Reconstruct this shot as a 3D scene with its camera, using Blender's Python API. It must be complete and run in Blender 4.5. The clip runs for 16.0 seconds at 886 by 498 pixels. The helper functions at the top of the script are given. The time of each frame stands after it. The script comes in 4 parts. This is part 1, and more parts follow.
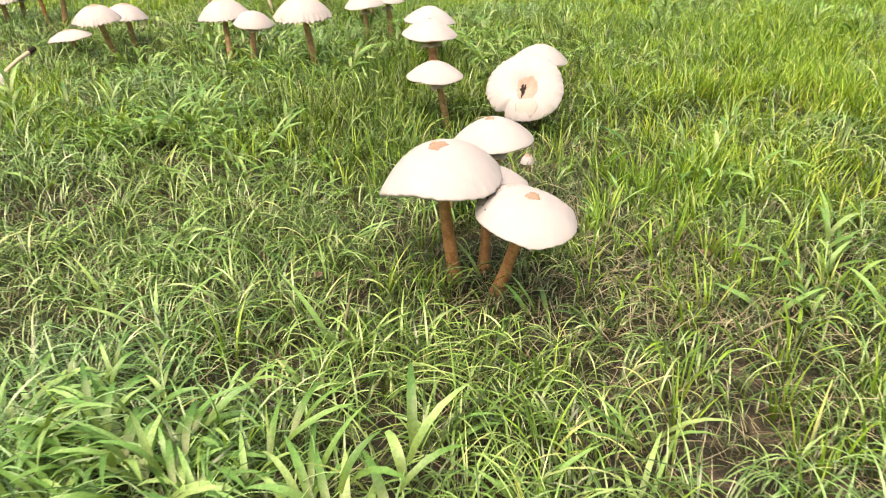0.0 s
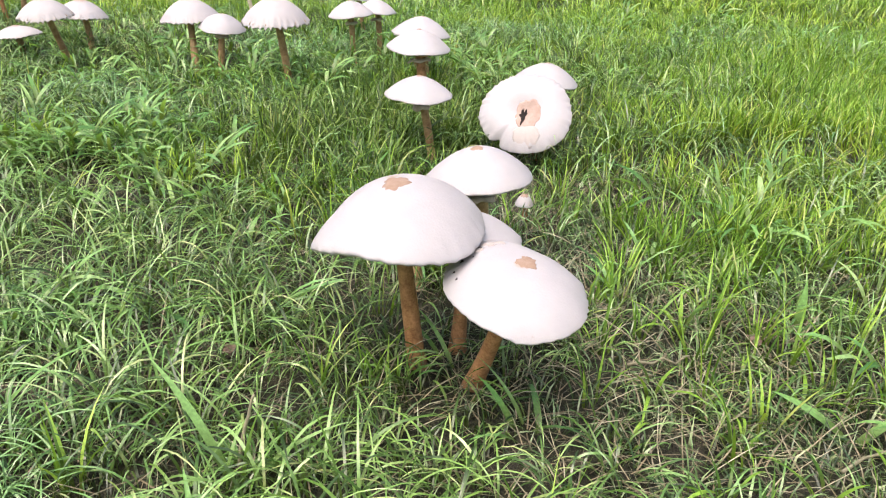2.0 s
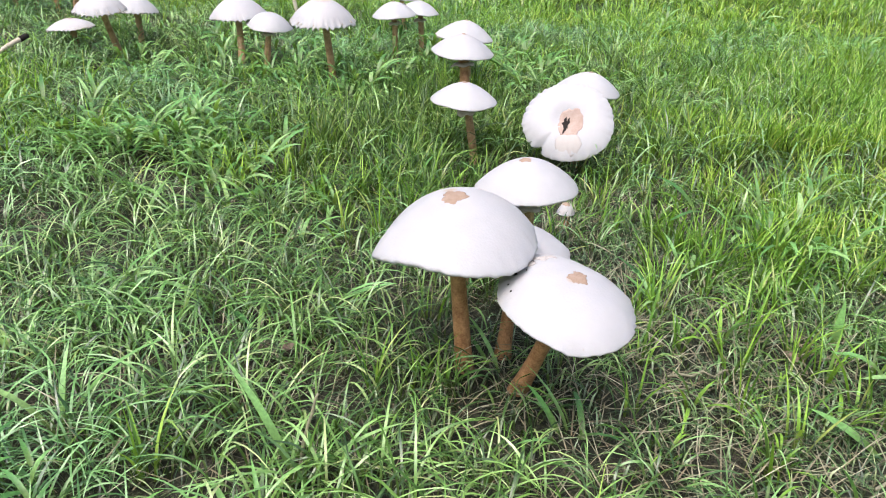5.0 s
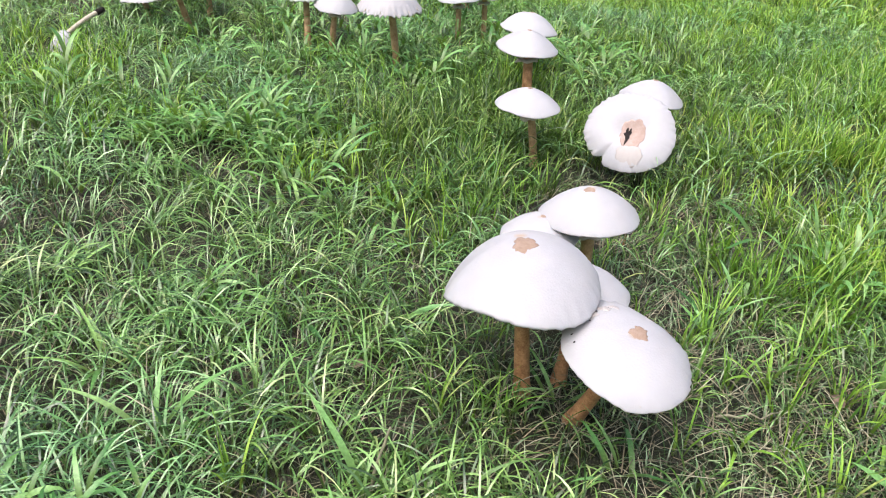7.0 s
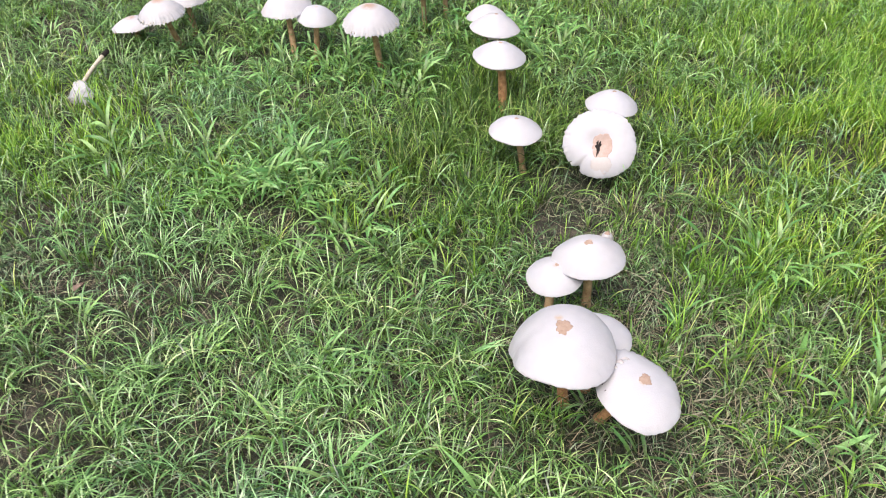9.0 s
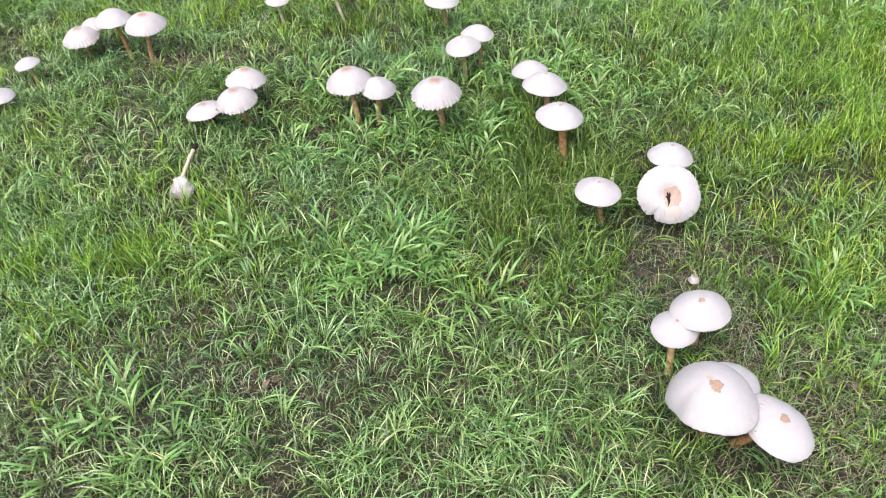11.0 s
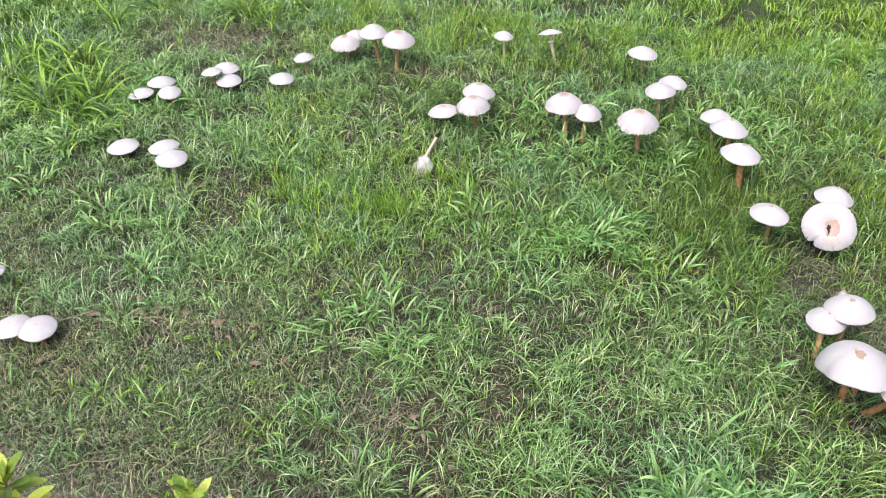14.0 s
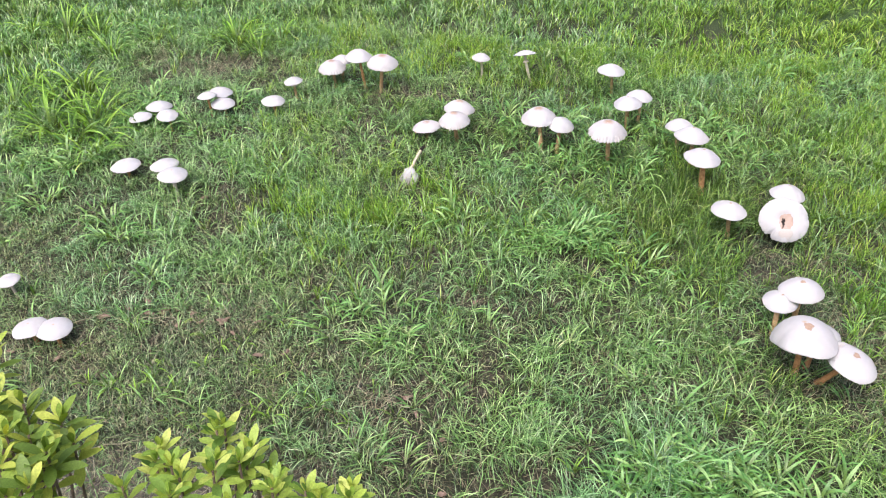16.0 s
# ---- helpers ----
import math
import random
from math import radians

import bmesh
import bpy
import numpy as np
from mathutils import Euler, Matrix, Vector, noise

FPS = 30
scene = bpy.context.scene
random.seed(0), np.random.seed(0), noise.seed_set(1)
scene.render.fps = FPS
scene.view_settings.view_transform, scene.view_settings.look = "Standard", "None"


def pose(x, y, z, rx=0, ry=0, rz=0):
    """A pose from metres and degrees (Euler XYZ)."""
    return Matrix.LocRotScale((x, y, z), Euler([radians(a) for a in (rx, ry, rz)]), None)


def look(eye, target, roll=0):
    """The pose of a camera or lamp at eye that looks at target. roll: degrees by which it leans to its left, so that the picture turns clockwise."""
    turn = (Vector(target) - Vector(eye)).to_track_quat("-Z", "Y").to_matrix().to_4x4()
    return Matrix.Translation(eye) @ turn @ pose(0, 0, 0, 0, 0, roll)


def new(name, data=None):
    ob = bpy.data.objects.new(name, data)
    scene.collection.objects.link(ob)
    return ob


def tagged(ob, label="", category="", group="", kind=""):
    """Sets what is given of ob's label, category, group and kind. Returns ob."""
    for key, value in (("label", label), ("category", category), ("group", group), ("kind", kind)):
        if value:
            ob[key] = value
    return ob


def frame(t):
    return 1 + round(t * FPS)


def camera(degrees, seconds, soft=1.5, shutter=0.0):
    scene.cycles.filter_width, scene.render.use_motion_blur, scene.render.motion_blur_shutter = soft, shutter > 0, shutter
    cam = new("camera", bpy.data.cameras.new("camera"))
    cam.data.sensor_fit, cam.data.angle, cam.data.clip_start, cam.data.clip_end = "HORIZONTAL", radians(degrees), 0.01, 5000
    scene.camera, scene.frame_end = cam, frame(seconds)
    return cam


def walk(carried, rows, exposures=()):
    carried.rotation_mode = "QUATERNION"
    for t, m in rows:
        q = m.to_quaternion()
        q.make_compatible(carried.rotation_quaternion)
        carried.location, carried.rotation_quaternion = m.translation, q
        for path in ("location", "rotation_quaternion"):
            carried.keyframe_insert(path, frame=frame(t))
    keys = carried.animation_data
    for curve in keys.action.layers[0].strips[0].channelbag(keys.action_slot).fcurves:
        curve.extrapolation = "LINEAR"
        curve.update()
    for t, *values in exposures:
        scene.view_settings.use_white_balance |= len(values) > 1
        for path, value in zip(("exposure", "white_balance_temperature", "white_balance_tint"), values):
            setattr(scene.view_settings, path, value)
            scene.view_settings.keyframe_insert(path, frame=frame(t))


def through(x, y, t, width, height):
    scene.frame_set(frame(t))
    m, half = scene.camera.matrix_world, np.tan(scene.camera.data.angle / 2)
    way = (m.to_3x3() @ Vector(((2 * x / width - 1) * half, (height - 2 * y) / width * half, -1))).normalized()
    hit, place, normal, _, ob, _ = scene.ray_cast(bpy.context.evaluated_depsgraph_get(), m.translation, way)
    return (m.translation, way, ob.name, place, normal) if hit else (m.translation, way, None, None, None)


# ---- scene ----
cam = camera(59.20, 16.0, 1.1, 0.25)
PATH = [
    (0, (1.6625, 1.2522, 0.4841), (1.2722, 3.0000, -0.4054), -1.29),
    (0.5, (1.6449, 1.4135, 0.4332), (1.2400, 3.1370, -0.4970), -0.57),
    (1, (1.6326, 1.5118, 0.4154), (1.2315, 3.2402, -0.5074), 0.63),
    (1.5, (1.6358, 1.5077, 0.4097), (1.2392, 3.2484, -0.4918), 1.36),
    (2, (1.6412, 1.5035, 0.4099), (1.2503, 3.2805, -0.4205), 1.47),
    (2.5, (1.6484, 1.4979, 0.4075), (1.2692, 3.2938, -0.3867), 1.60),
    (3, (1.6462, 1.4907, 0.4111), (1.2712, 3.2875, -0.3831), 1.86),
    (5.5, (1.6171, 1.4743, 0.4405), (1.1418, 3.2122, -0.4277), 3.12),
    (6, (1.6145, 1.4748, 0.4501), (1.1138, 3.1959, -0.4372), 3.79),
    (6.5, (1.6054, 1.4750, 0.4850), (1.0833, 3.1756, -0.4290), 4.17),
    (7, (1.5912, 1.4658, 0.5242), (1.0641, 3.1374, -0.4389), 4.23),
    (7.5, (1.5758, 1.4396, 0.5965), (1.0659, 3.0750, -0.4357), 3.74),
    (8, (1.5531, 1.4102, 0.6889), (1.0823, 3.0043, -0.4233), 2.62),
    (10.5, (1.2360, 1.2030, 1.2587), (1.0500, 2.6551, -0.1040), -4.67),
    (11, (1.1287, 1.2187, 1.3011), (0.9450, 2.6848, -0.0469), -4.64),
    (11.5, (1.0917, 1.2115, 1.3461), (0.8667, 2.6841, 0.0116), -4.31),
    (12, (1.0257, 1.0988, 1.3831), (0.7298, 2.5802, 0.0724), -3.80),
    (12.5, (0.9448, 0.9240, 1.4147), (0.5824, 2.4119, 0.1283), -3.10),
    (13, (0.9759, 0.7780, 1.4350), (0.5750, 2.2758, 0.1717), -2.13),
    (13.5, (0.9606, 0.7174, 1.4437), (0.5307, 2.2264, 0.2034), -1.19),
    (14, (0.9341, 0.6437, 1.4439), (0.4864, 2.1638, 0.2236), -0.62),
    (14.5, (0.9542, 0.5811, 1.4514), (0.5025, 2.1128, 0.2474), -0.52),
    (15, (0.9779, 0.5291, 1.4630), (0.5343, 2.0769, 0.2766), -0.64),
    (15.5, (0.9585, 0.4862, 1.4660), (0.5300, 2.0492, 0.2942), -0.89),
    (16, (0.9818, 0.4502, 1.4754), (0.5607, 2.0263, 0.3185), -1.19),
]
walk(cam, [(t, look(eye, target, roll)) for t, eye, target, roll in PATH],
     exposures=((0, 0.38, 8500, 16), (0.9, 0.29, 8700, 19), (1.5, 0.25, 7400, 19), (2.0, 0.23, 6700, 16), (2.4, 0.2, 6150, 11), (7.5, 0.18, 6200, 13), (10, 0.2, 6400, 14), (14, 0.22, 6350, 15), (16, 0.24, 6300, 15)))

# ---- world and sun ----
world = bpy.data.worlds.new("sky")
scene.world = world
world.use_nodes = True
wn = world.node_tree.nodes
sky = wn.new("ShaderNodeTexSky")
sky.sky_type = "NISHITA"
sky.sun_disc = False
sky.sun_elevation = radians(64)
sky.sun_rotation = radians(201)
sky.air_density, sky.dust_density, sky.ozone_density = 1.0, 8.0, 1.0
wn["Background"].inputs["Strength"].default_value = 0.15
world.node_tree.links.new(sky.outputs["Color"], wn["Background"].inputs["Color"])

sun_data = bpy.data.lights.new("sun", "SUN")
sun_data.energy, sun_data.angle, sun_data.color = 2.9, radians(70), (1.0, 0.97, 0.92)
sun = new("sun", sun_data)
sun.matrix_world = look((-0.9, -2.3, 5.0), (0, 0, 0))


# ---- materials ----
def material(name):
    m = bpy.data.materials.new(name)
    m.use_nodes = True
    return m, m.node_tree.nodes, m.node_tree.links, m.node_tree.nodes["Principled BSDF"]


def ramp(nodes, stops):
    r = nodes.new("ShaderNodeValToRGB")
    e = r.color_ramp.elements
    while len(e) < len(stops):
        e.new(0.5)
    for el, (p, c) in zip(e, stops):
        el.position, el.color = p, (*c, 1)
    return r


def noise_tex(nodes, links, scale, detail=3.0, coord=None):
    n = nodes.new("ShaderNodeTexNoise")
    n.inputs["Scale"].default_value, n.inputs["Detail"].default_value = scale, detail
    if coord is not None:
        links.new(coord, n.inputs["Vector"])
    return n


def mix(nodes, links, blend, fac, a, b):
    m = nodes.new("ShaderNodeMix")
    m.data_type, m.blend_type = "RGBA", blend
    for sock, v in ((m.inputs[0], fac), (m.inputs[6], a), (m.inputs[7], b)):
        if isinstance(v, bpy.types.NodeSocket):
            links.new(v, sock)
        elif isinstance(v, tuple):
            sock.default_value = (*v, 1)
        else:
            sock.default_value = v
    return m.outputs[2]


def bump(nodes, links, height, strength, distance, bsdf):
    b = nodes.new("ShaderNodeBump")
    b.inputs["Strength"].default_value, b.inputs["Distance"].default_value = strength, distance
    links.new(height, b.inputs["Height"])
    links.new(b.outputs["Normal"], bsdf.inputs["Normal"])


def leaf_material(name, stops, base_tone, patch_a, patch_b, through=0.3, rough=0.42, per_object=False, patch_scale=1.6, gloss=0.8):
    """A leaf: colour by leaf, a foot tone that paints shade where dark, slow change over the lawn, light that comes
    through it.
    """
    m, nodes, links, bsdf = material(name)
    if per_object:
        pick = nodes.new("ShaderNodeObjectInfo").outputs["Random"]
    else:
        pick = nodes.new("ShaderNodeNewGeometry").outputs["Random Per Island"]
    col = ramp(nodes, stops)
    links.new(pick, col.inputs["Fac"])
    coord = nodes.new("ShaderNodeTexCoord")
    slow = noise_tex(nodes, links, patch_scale, 2.0, coord.outputs["Object"])
    slow_ramp = ramp(nodes, ((0.35, patch_a), (0.65, patch_b)))
    links.new(slow.outputs["Fac"], slow_ramp.inputs["Fac"])
    c = mix(nodes, links, "MULTIPLY", 1.0, col.outputs["Color"], slow_ramp.outputs["Color"])
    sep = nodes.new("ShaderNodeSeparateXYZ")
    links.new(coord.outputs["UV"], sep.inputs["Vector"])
    # Dark foot tones in the grasses paint the shade low between blades.
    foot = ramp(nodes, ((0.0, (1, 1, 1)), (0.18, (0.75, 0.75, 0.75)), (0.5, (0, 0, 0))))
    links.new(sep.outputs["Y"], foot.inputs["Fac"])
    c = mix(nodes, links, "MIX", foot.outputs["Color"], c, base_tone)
    fine = noise_tex(nodes, links, 400.0, 2.0, coord.outputs["Object"])
    fine_ramp = ramp(nodes, ((0.3, (0.75, 0.75, 0.72)), (0.7, (1.12, 1.12, 1.1))))
    links.new(fine.outputs["Fac"], fine_ramp.inputs["Fac"])
    c = mix(nodes, links, "MULTIPLY", 1.0, c, fine_ramp.outputs["Color"])
    links.new(c, bsdf.inputs["Base Color"])
    bsdf.inputs["Roughness"].default_value = rough
    bsdf.inputs["Specular IOR Level"].default_value = gloss
    trans = nodes.new("ShaderNodeBsdfTranslucent")
    warm = mix(nodes, links, "MULTIPLY", 1.0, c, (1.5, 1.35, 0.5))
    links.new(warm, trans.inputs["Color"])
    both = nodes.new("ShaderNodeMixShader")
    both.inputs["Fac"].default_value = through
    links.new(bsdf.outputs["BSDF"], both.inputs[1])
    links.new(trans.outputs["BSDF"], both.inputs[2])
    links.new(both.outputs["Shader"], nodes["Material Output"].inputs["Surface"])
    return m


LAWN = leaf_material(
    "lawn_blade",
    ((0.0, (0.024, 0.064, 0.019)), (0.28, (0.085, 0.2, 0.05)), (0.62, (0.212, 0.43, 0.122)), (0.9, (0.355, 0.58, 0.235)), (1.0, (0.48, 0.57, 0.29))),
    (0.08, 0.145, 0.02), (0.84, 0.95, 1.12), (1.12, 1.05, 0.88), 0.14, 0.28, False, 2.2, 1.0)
# Darkest low blades and feet put the shade of the turf's gaps into colour.
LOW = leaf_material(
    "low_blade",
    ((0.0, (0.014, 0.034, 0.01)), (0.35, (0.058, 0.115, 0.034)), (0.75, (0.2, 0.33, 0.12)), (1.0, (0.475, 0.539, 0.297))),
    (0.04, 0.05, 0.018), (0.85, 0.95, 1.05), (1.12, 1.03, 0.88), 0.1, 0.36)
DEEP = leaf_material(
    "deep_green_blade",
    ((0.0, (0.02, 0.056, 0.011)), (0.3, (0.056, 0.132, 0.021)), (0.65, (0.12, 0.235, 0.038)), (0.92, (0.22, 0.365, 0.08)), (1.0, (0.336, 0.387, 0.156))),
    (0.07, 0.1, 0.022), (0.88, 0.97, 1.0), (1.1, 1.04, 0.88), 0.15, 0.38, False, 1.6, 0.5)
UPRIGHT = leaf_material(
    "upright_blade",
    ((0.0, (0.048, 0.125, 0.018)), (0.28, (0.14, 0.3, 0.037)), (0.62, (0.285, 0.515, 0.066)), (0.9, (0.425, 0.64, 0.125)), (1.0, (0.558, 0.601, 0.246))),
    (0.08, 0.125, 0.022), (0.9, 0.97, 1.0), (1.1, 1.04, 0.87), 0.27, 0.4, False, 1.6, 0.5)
BROAD = leaf_material(
    "broad_blade",
    ((0.0, (0.075, 0.21, 0.05)), (0.4, (0.19, 0.42, 0.115)), (0.85, (0.34, 0.59, 0.205)), (1.0, (0.44, 0.63, 0.25))),
    (0.13, 0.21, 0.05), (0.88, 0.96, 1.06), (1.08, 1.04, 0.92), 0.28, 0.36, False, 1.6, 0.65)
STRAW = leaf_material(
    "dry_blade",
    ((0.0, (0.08, 0.066, 0.042)), (0.4, (0.21, 0.195, 0.128)), (0.78, (0.39, 0.38, 0.26)), (1.0, (0.6, 0.58, 0.45))),
    (0.26, 0.21, 0.13), (0.9, 0.9, 0.9), (1.05, 1.03, 1.0), 0.12, 0.6)
SHRUB_LEAF = leaf_material(
    "shrub_leaf",
    ((0.0, (0.09, 0.18, 0.035)), (0.3, (0.22, 0.35, 0.055)), (0.65, (0.38, 0.5, 0.085)), (1.0, (0.54, 0.6, 0.15))),
    (0.3, 0.34, 0.06), (0.9, 0.95, 1.0), (1.05, 1.03, 0.95), 0.25, 0.5, True, 6.0, 0.45)
SHRUB_DARK = leaf_material(
    "shrub_leaf_mature",
    ((0.0, (0.12, 0.2, 0.035)), (0.4, (0.23, 0.34, 0.055)), (0.72, (0.38, 0.48, 0.08)), (1.0, (0.56, 0.6, 0.12))),
    (0.22, 0.28, 0.05), (0.9, 0.95, 1.0), (1.05, 1.03, 0.95), 0.25, 0.5, True, 6.0, 0.4)


def soil_material():
    m, nodes, links, bsdf = material("soil_and_thatch")
    co = nodes.new("ShaderNodeTexCoord").outputs["Object"]
    big = noise_tex(nodes, links, 2.6, 4.0, co)
    mid = noise_tex(nodes, links, 34.0, 5.0, co)
    fine = noise_tex(nodes, links, 260.0, 5.0, co)
    grit = noise_tex(nodes, links, 900.0, 3.0, co)
    a = ramp(nodes, ((0.32, (0.013, 0.01, 0.008)), (0.5, (0.036, 0.028, 0.021)), (0.68, (0.15, 0.122, 0.095))))
    links.new(mid.outputs["Fac"], a.inputs["Fac"])
    g = ramp(nodes, ((0.36, (0.01, 0.015, 0.007)), (0.52, (0.02, 0.026, 0.011)), (0.66, (0.05, 0.06, 0.026))))
    links.new(fine.outputs["Fac"], g.inputs["Fac"])
    where = ramp(nodes, ((0.34, (0.15, 0.15, 0.15)), (0.56, (0.85, 0.85, 0.85))))
    links.new(big.outputs["Fac"], where.inputs["Fac"])
    c = mix(nodes, links, "MIX", where.outputs["Color"], a.outputs["Color"], g.outputs["Color"])
    speck = ramp(nodes, ((0.36, (0.3, 0.3, 0.3)), (0.52, (1.0, 1.0, 1.0)), (0.68, (2.1, 2.0, 1.8))))
    links.new(grit.outputs["Fac"], speck.inputs["Fac"])
    c = mix(nodes, links, "MULTIPLY", 1.0, c, speck.outputs["Color"])
    # bare grey earth along the shrubs
    earth = ramp(nodes, ((0.3, (0.05, 0.043, 0.038)), (0.5, (0.12, 0.105, 0.093)), (0.7, (0.21, 0.19, 0.17))))
    links.new(fine.outputs["Fac"], earth.inputs["Fac"])
    edge = nodes.new("ShaderNodeSeparateXYZ")
    links.new(co, edge.inputs["Vector"])
    bare = nodes.new("ShaderNodeMapRange")
    bare.inputs["From Min"].default_value, bare.inputs["From Max"].default_value = 1.52, 1.36
    links.new(edge.outputs["Y"], bare.inputs["Value"])
    c = mix(nodes, links, "MIX", bare.outputs["Result"], c, earth.outputs["Color"])
    # dense turf takes over away from the ring
    turf = ramp(nodes, ((0.34, (0.008, 0.02, 0.005)), (0.5, (0.028, 0.062, 0.012)), (0.66, (0.075, 0.14, 0.03))))
    links.new(fine.outputs["Fac"], turf.inputs["Fac"])
    away = nodes.new("ShaderNodeVectorMath")
    away.operation = "DISTANCE"
    away.inputs[1].default_value = (0.6, 2.9, 0.0)
    links.new(co, away.inputs[0])
    spread = nodes.new("ShaderNodeMapRange")
    spread.inputs["From Min"].default_value, spread.inputs["From Max"].default_value = 1.75, 2.3
    links.new(away.outputs["Value"], spread.inputs["Value"])
    c = mix(nodes, links, "MIX", spread.outputs["Result"], c, turf.outputs["Color"])
    links.new(c, bsdf.inputs["Base Color"])
    bsdf.inputs["Roughness"].default_value = 0.9
    bump(nodes, links, fine.outputs["Fac"], 0.9, 0.005, bsdf)
    return m


SOIL = soil_material()


def cap_material(name, white, tan, reach, flecks):
    """White skin with fine fibres, tan flecks that thicken towards the middle; v of the UV runs from middle to rim."""
    m, nodes, links, bsdf = material(name)
    tc = nodes.new("ShaderNodeTexCoord")
    sep = nodes.new("ShaderNodeSeparateXYZ")
    links.new(tc.outputs["UV"], sep.inputs["Vector"])
    n1 = noise_tex(nodes, links, 55.0, 4.0, tc.outputs["Object"])
    n2 = noise_tex(nodes, links, 480.0, 3.0, tc.outputs["Object"])
    wide = ramp(nodes, ((0.3, tuple(v * 0.93 for v in white)), (0.7, white)))
    links.new(n1.outputs["Fac"], wide.inputs["Fac"])
    mid = ramp(nodes, ((0.0, (1, 1, 1)), (reach * 0.45, (0.75, 0.75, 0.75)), (reach, (0, 0, 0))))
    links.new(sep.outputs["Y"], mid.inputs["Fac"])
    patchy = ramp(nodes, ((0.28, (0, 0, 0)), (0.5, (1, 1, 1))))
    links.new(n1.outputs["Fac"], patchy.inputs["Fac"])
    fac = mix(nodes, links, "MULTIPLY", 1.0, mid.outputs["Color"], patchy.outputs["Color"])
    c = mix(nodes, links, "MIX", fac, wide.outputs["Color"], tan)
    fl = ramp(nodes, ((flecks, (0, 0, 0)), (flecks + 0.08, (0.55, 0.55, 0.55))))
    links.new(n2.outputs["Fac"], fl.inputs["Fac"])
    c = mix(nodes, links, "MIX", fl.outputs["Color"], c, tuple(0.5 * (a + b) for a, b in zip(white, tan)))
    links.new(c, bsdf.inputs["Base Color"])
    bsdf.inputs["Roughness"].default_value = 0.62
    bsdf.inputs["Subsurface Weight"].default_value = 0.3
    bsdf.inputs["Subsurface Radius"].default_value = (0.006, 0.005, 0.004)
    bsdf.inputs["Subsurface Scale"].default_value = 0.6
    bump(nodes, links, n2.outputs["Fac"], 0.25, 0.0012, bsdf)
    return m


CAP_WHITE = cap_material("white_cap_skin", (0.454, 0.449, 0.474), (0.44, 0.33, 0.24), 0.1, 0.74)
CAP_TAN = cap_material("tan_centred_cap_skin", (0.468, 0.456, 0.478), (0.33, 0.205, 0.135), 0.33, 0.66)


def simple(name, dark, light, scale, rough, depth=0.0008):
    m, nodes, links, bsdf = material(name)
    co = nodes.new("ShaderNodeTexCoord").outputs["Object"]
    a = noise_tex(nodes, links, scale, 4.0, co)
    b = noise_tex(nodes, links, scale * 6, 3.0, co)
    both = mix(nodes, links, "MIX", 0.4, a.outputs["Color"], b.outputs["Color"])
    r = ramp(nodes, ((0.36, dark), (0.62, light)))
    links.new(both, r.inputs["Fac"])
    links.new(r.outputs["Color"], bsdf.inputs["Base Color"])
    bsdf.inputs["Roughness"].default_value = rough
    bump(nodes, links, both, 0.5, depth, bsdf)
    return m


STEM = simple("brown_stem", (0.19, 0.075, 0.026), (0.6, 0.34, 0.16), 90.0, 0.6)
STEM_TAN = simple("tan_brown_stem", (0.23, 0.12, 0.05), (0.6, 0.42, 0.23), 90.0, 0.6)
STEM_PALE = simple("pale_stem", (0.42, 0.36, 0.26), (0.7, 0.64, 0.54), 60.0, 0.6)
STALK_TAN = simple("tan_stalk", (0.4, 0.33, 0.24), (0.6, 0.53, 0.42), 80.0, 0.65)
RING = simple("stem_ring_skin", (0.58, 0.48, 0.38), (0.8, 0.73, 0.65), 120.0, 0.7)
GILLS = simple("pale_gills", (0.46, 0.37, 0.28), (0.66, 0.57, 0.47), 150.0, 0.7)
SCALE = simple("brown_cap_scale", (0.27, 0.18, 0.125), (0.38, 0.275, 0.215), 160.0, 0.75)
FLESH = simple("torn_tan_flesh", (0.33, 0.23, 0.19), (0.44, 0.34, 0.3), 110.0, 0.7)
FLESH_PALE = simple("torn_pink_flesh", (0.43, 0.385, 0.37), (0.455, 0.425, 0.415), 110.0, 0.7)
DARK = simple("hole_shade_dirt_and_break", (0.004, 0.003, 0.0025), (0.016, 0.01, 0.008), 160.0, 0.95)
DEAD_LEAF = simple("dead_leaf", (0.14, 0.085, 0.065), (0.34, 0.24, 0.19), 90.0, 0.65)
BARK = simple("shrub_bark", (0.07, 0.05, 0.04), (0.19, 0.14, 0.1), 140.0, 0.85)


# ---- small helpers ----
def mesh_of(name, verts, faces, mat, smooth=True, uvs=None):
    me = bpy.data.meshes.new(name)
    me.from_pydata([tuple(v) for v in verts], [], faces)
    me.materials.append(mat)
    if uvs is not None:
        layer = me.uv_layers.new(name="UVMap")
        loops = np.empty(len(me.loops), np.int32)
        me.loops.foreach_get("vertex_index", loops)
        layer.data.foreach_set("uv", np.asarray(uvs, np.float32)[loops].ravel())
    if smooth:
        me.polygons.foreach_set("use_smooth", np.ones(len(me.polygons), bool))
    me.update()
    return me


def part(name, me, parent, label="", m=None):
    ob = new(name, me)
    ob.parent = parent
    if m is not None:
        ob.matrix_basis = m
    return tagged(ob, label)


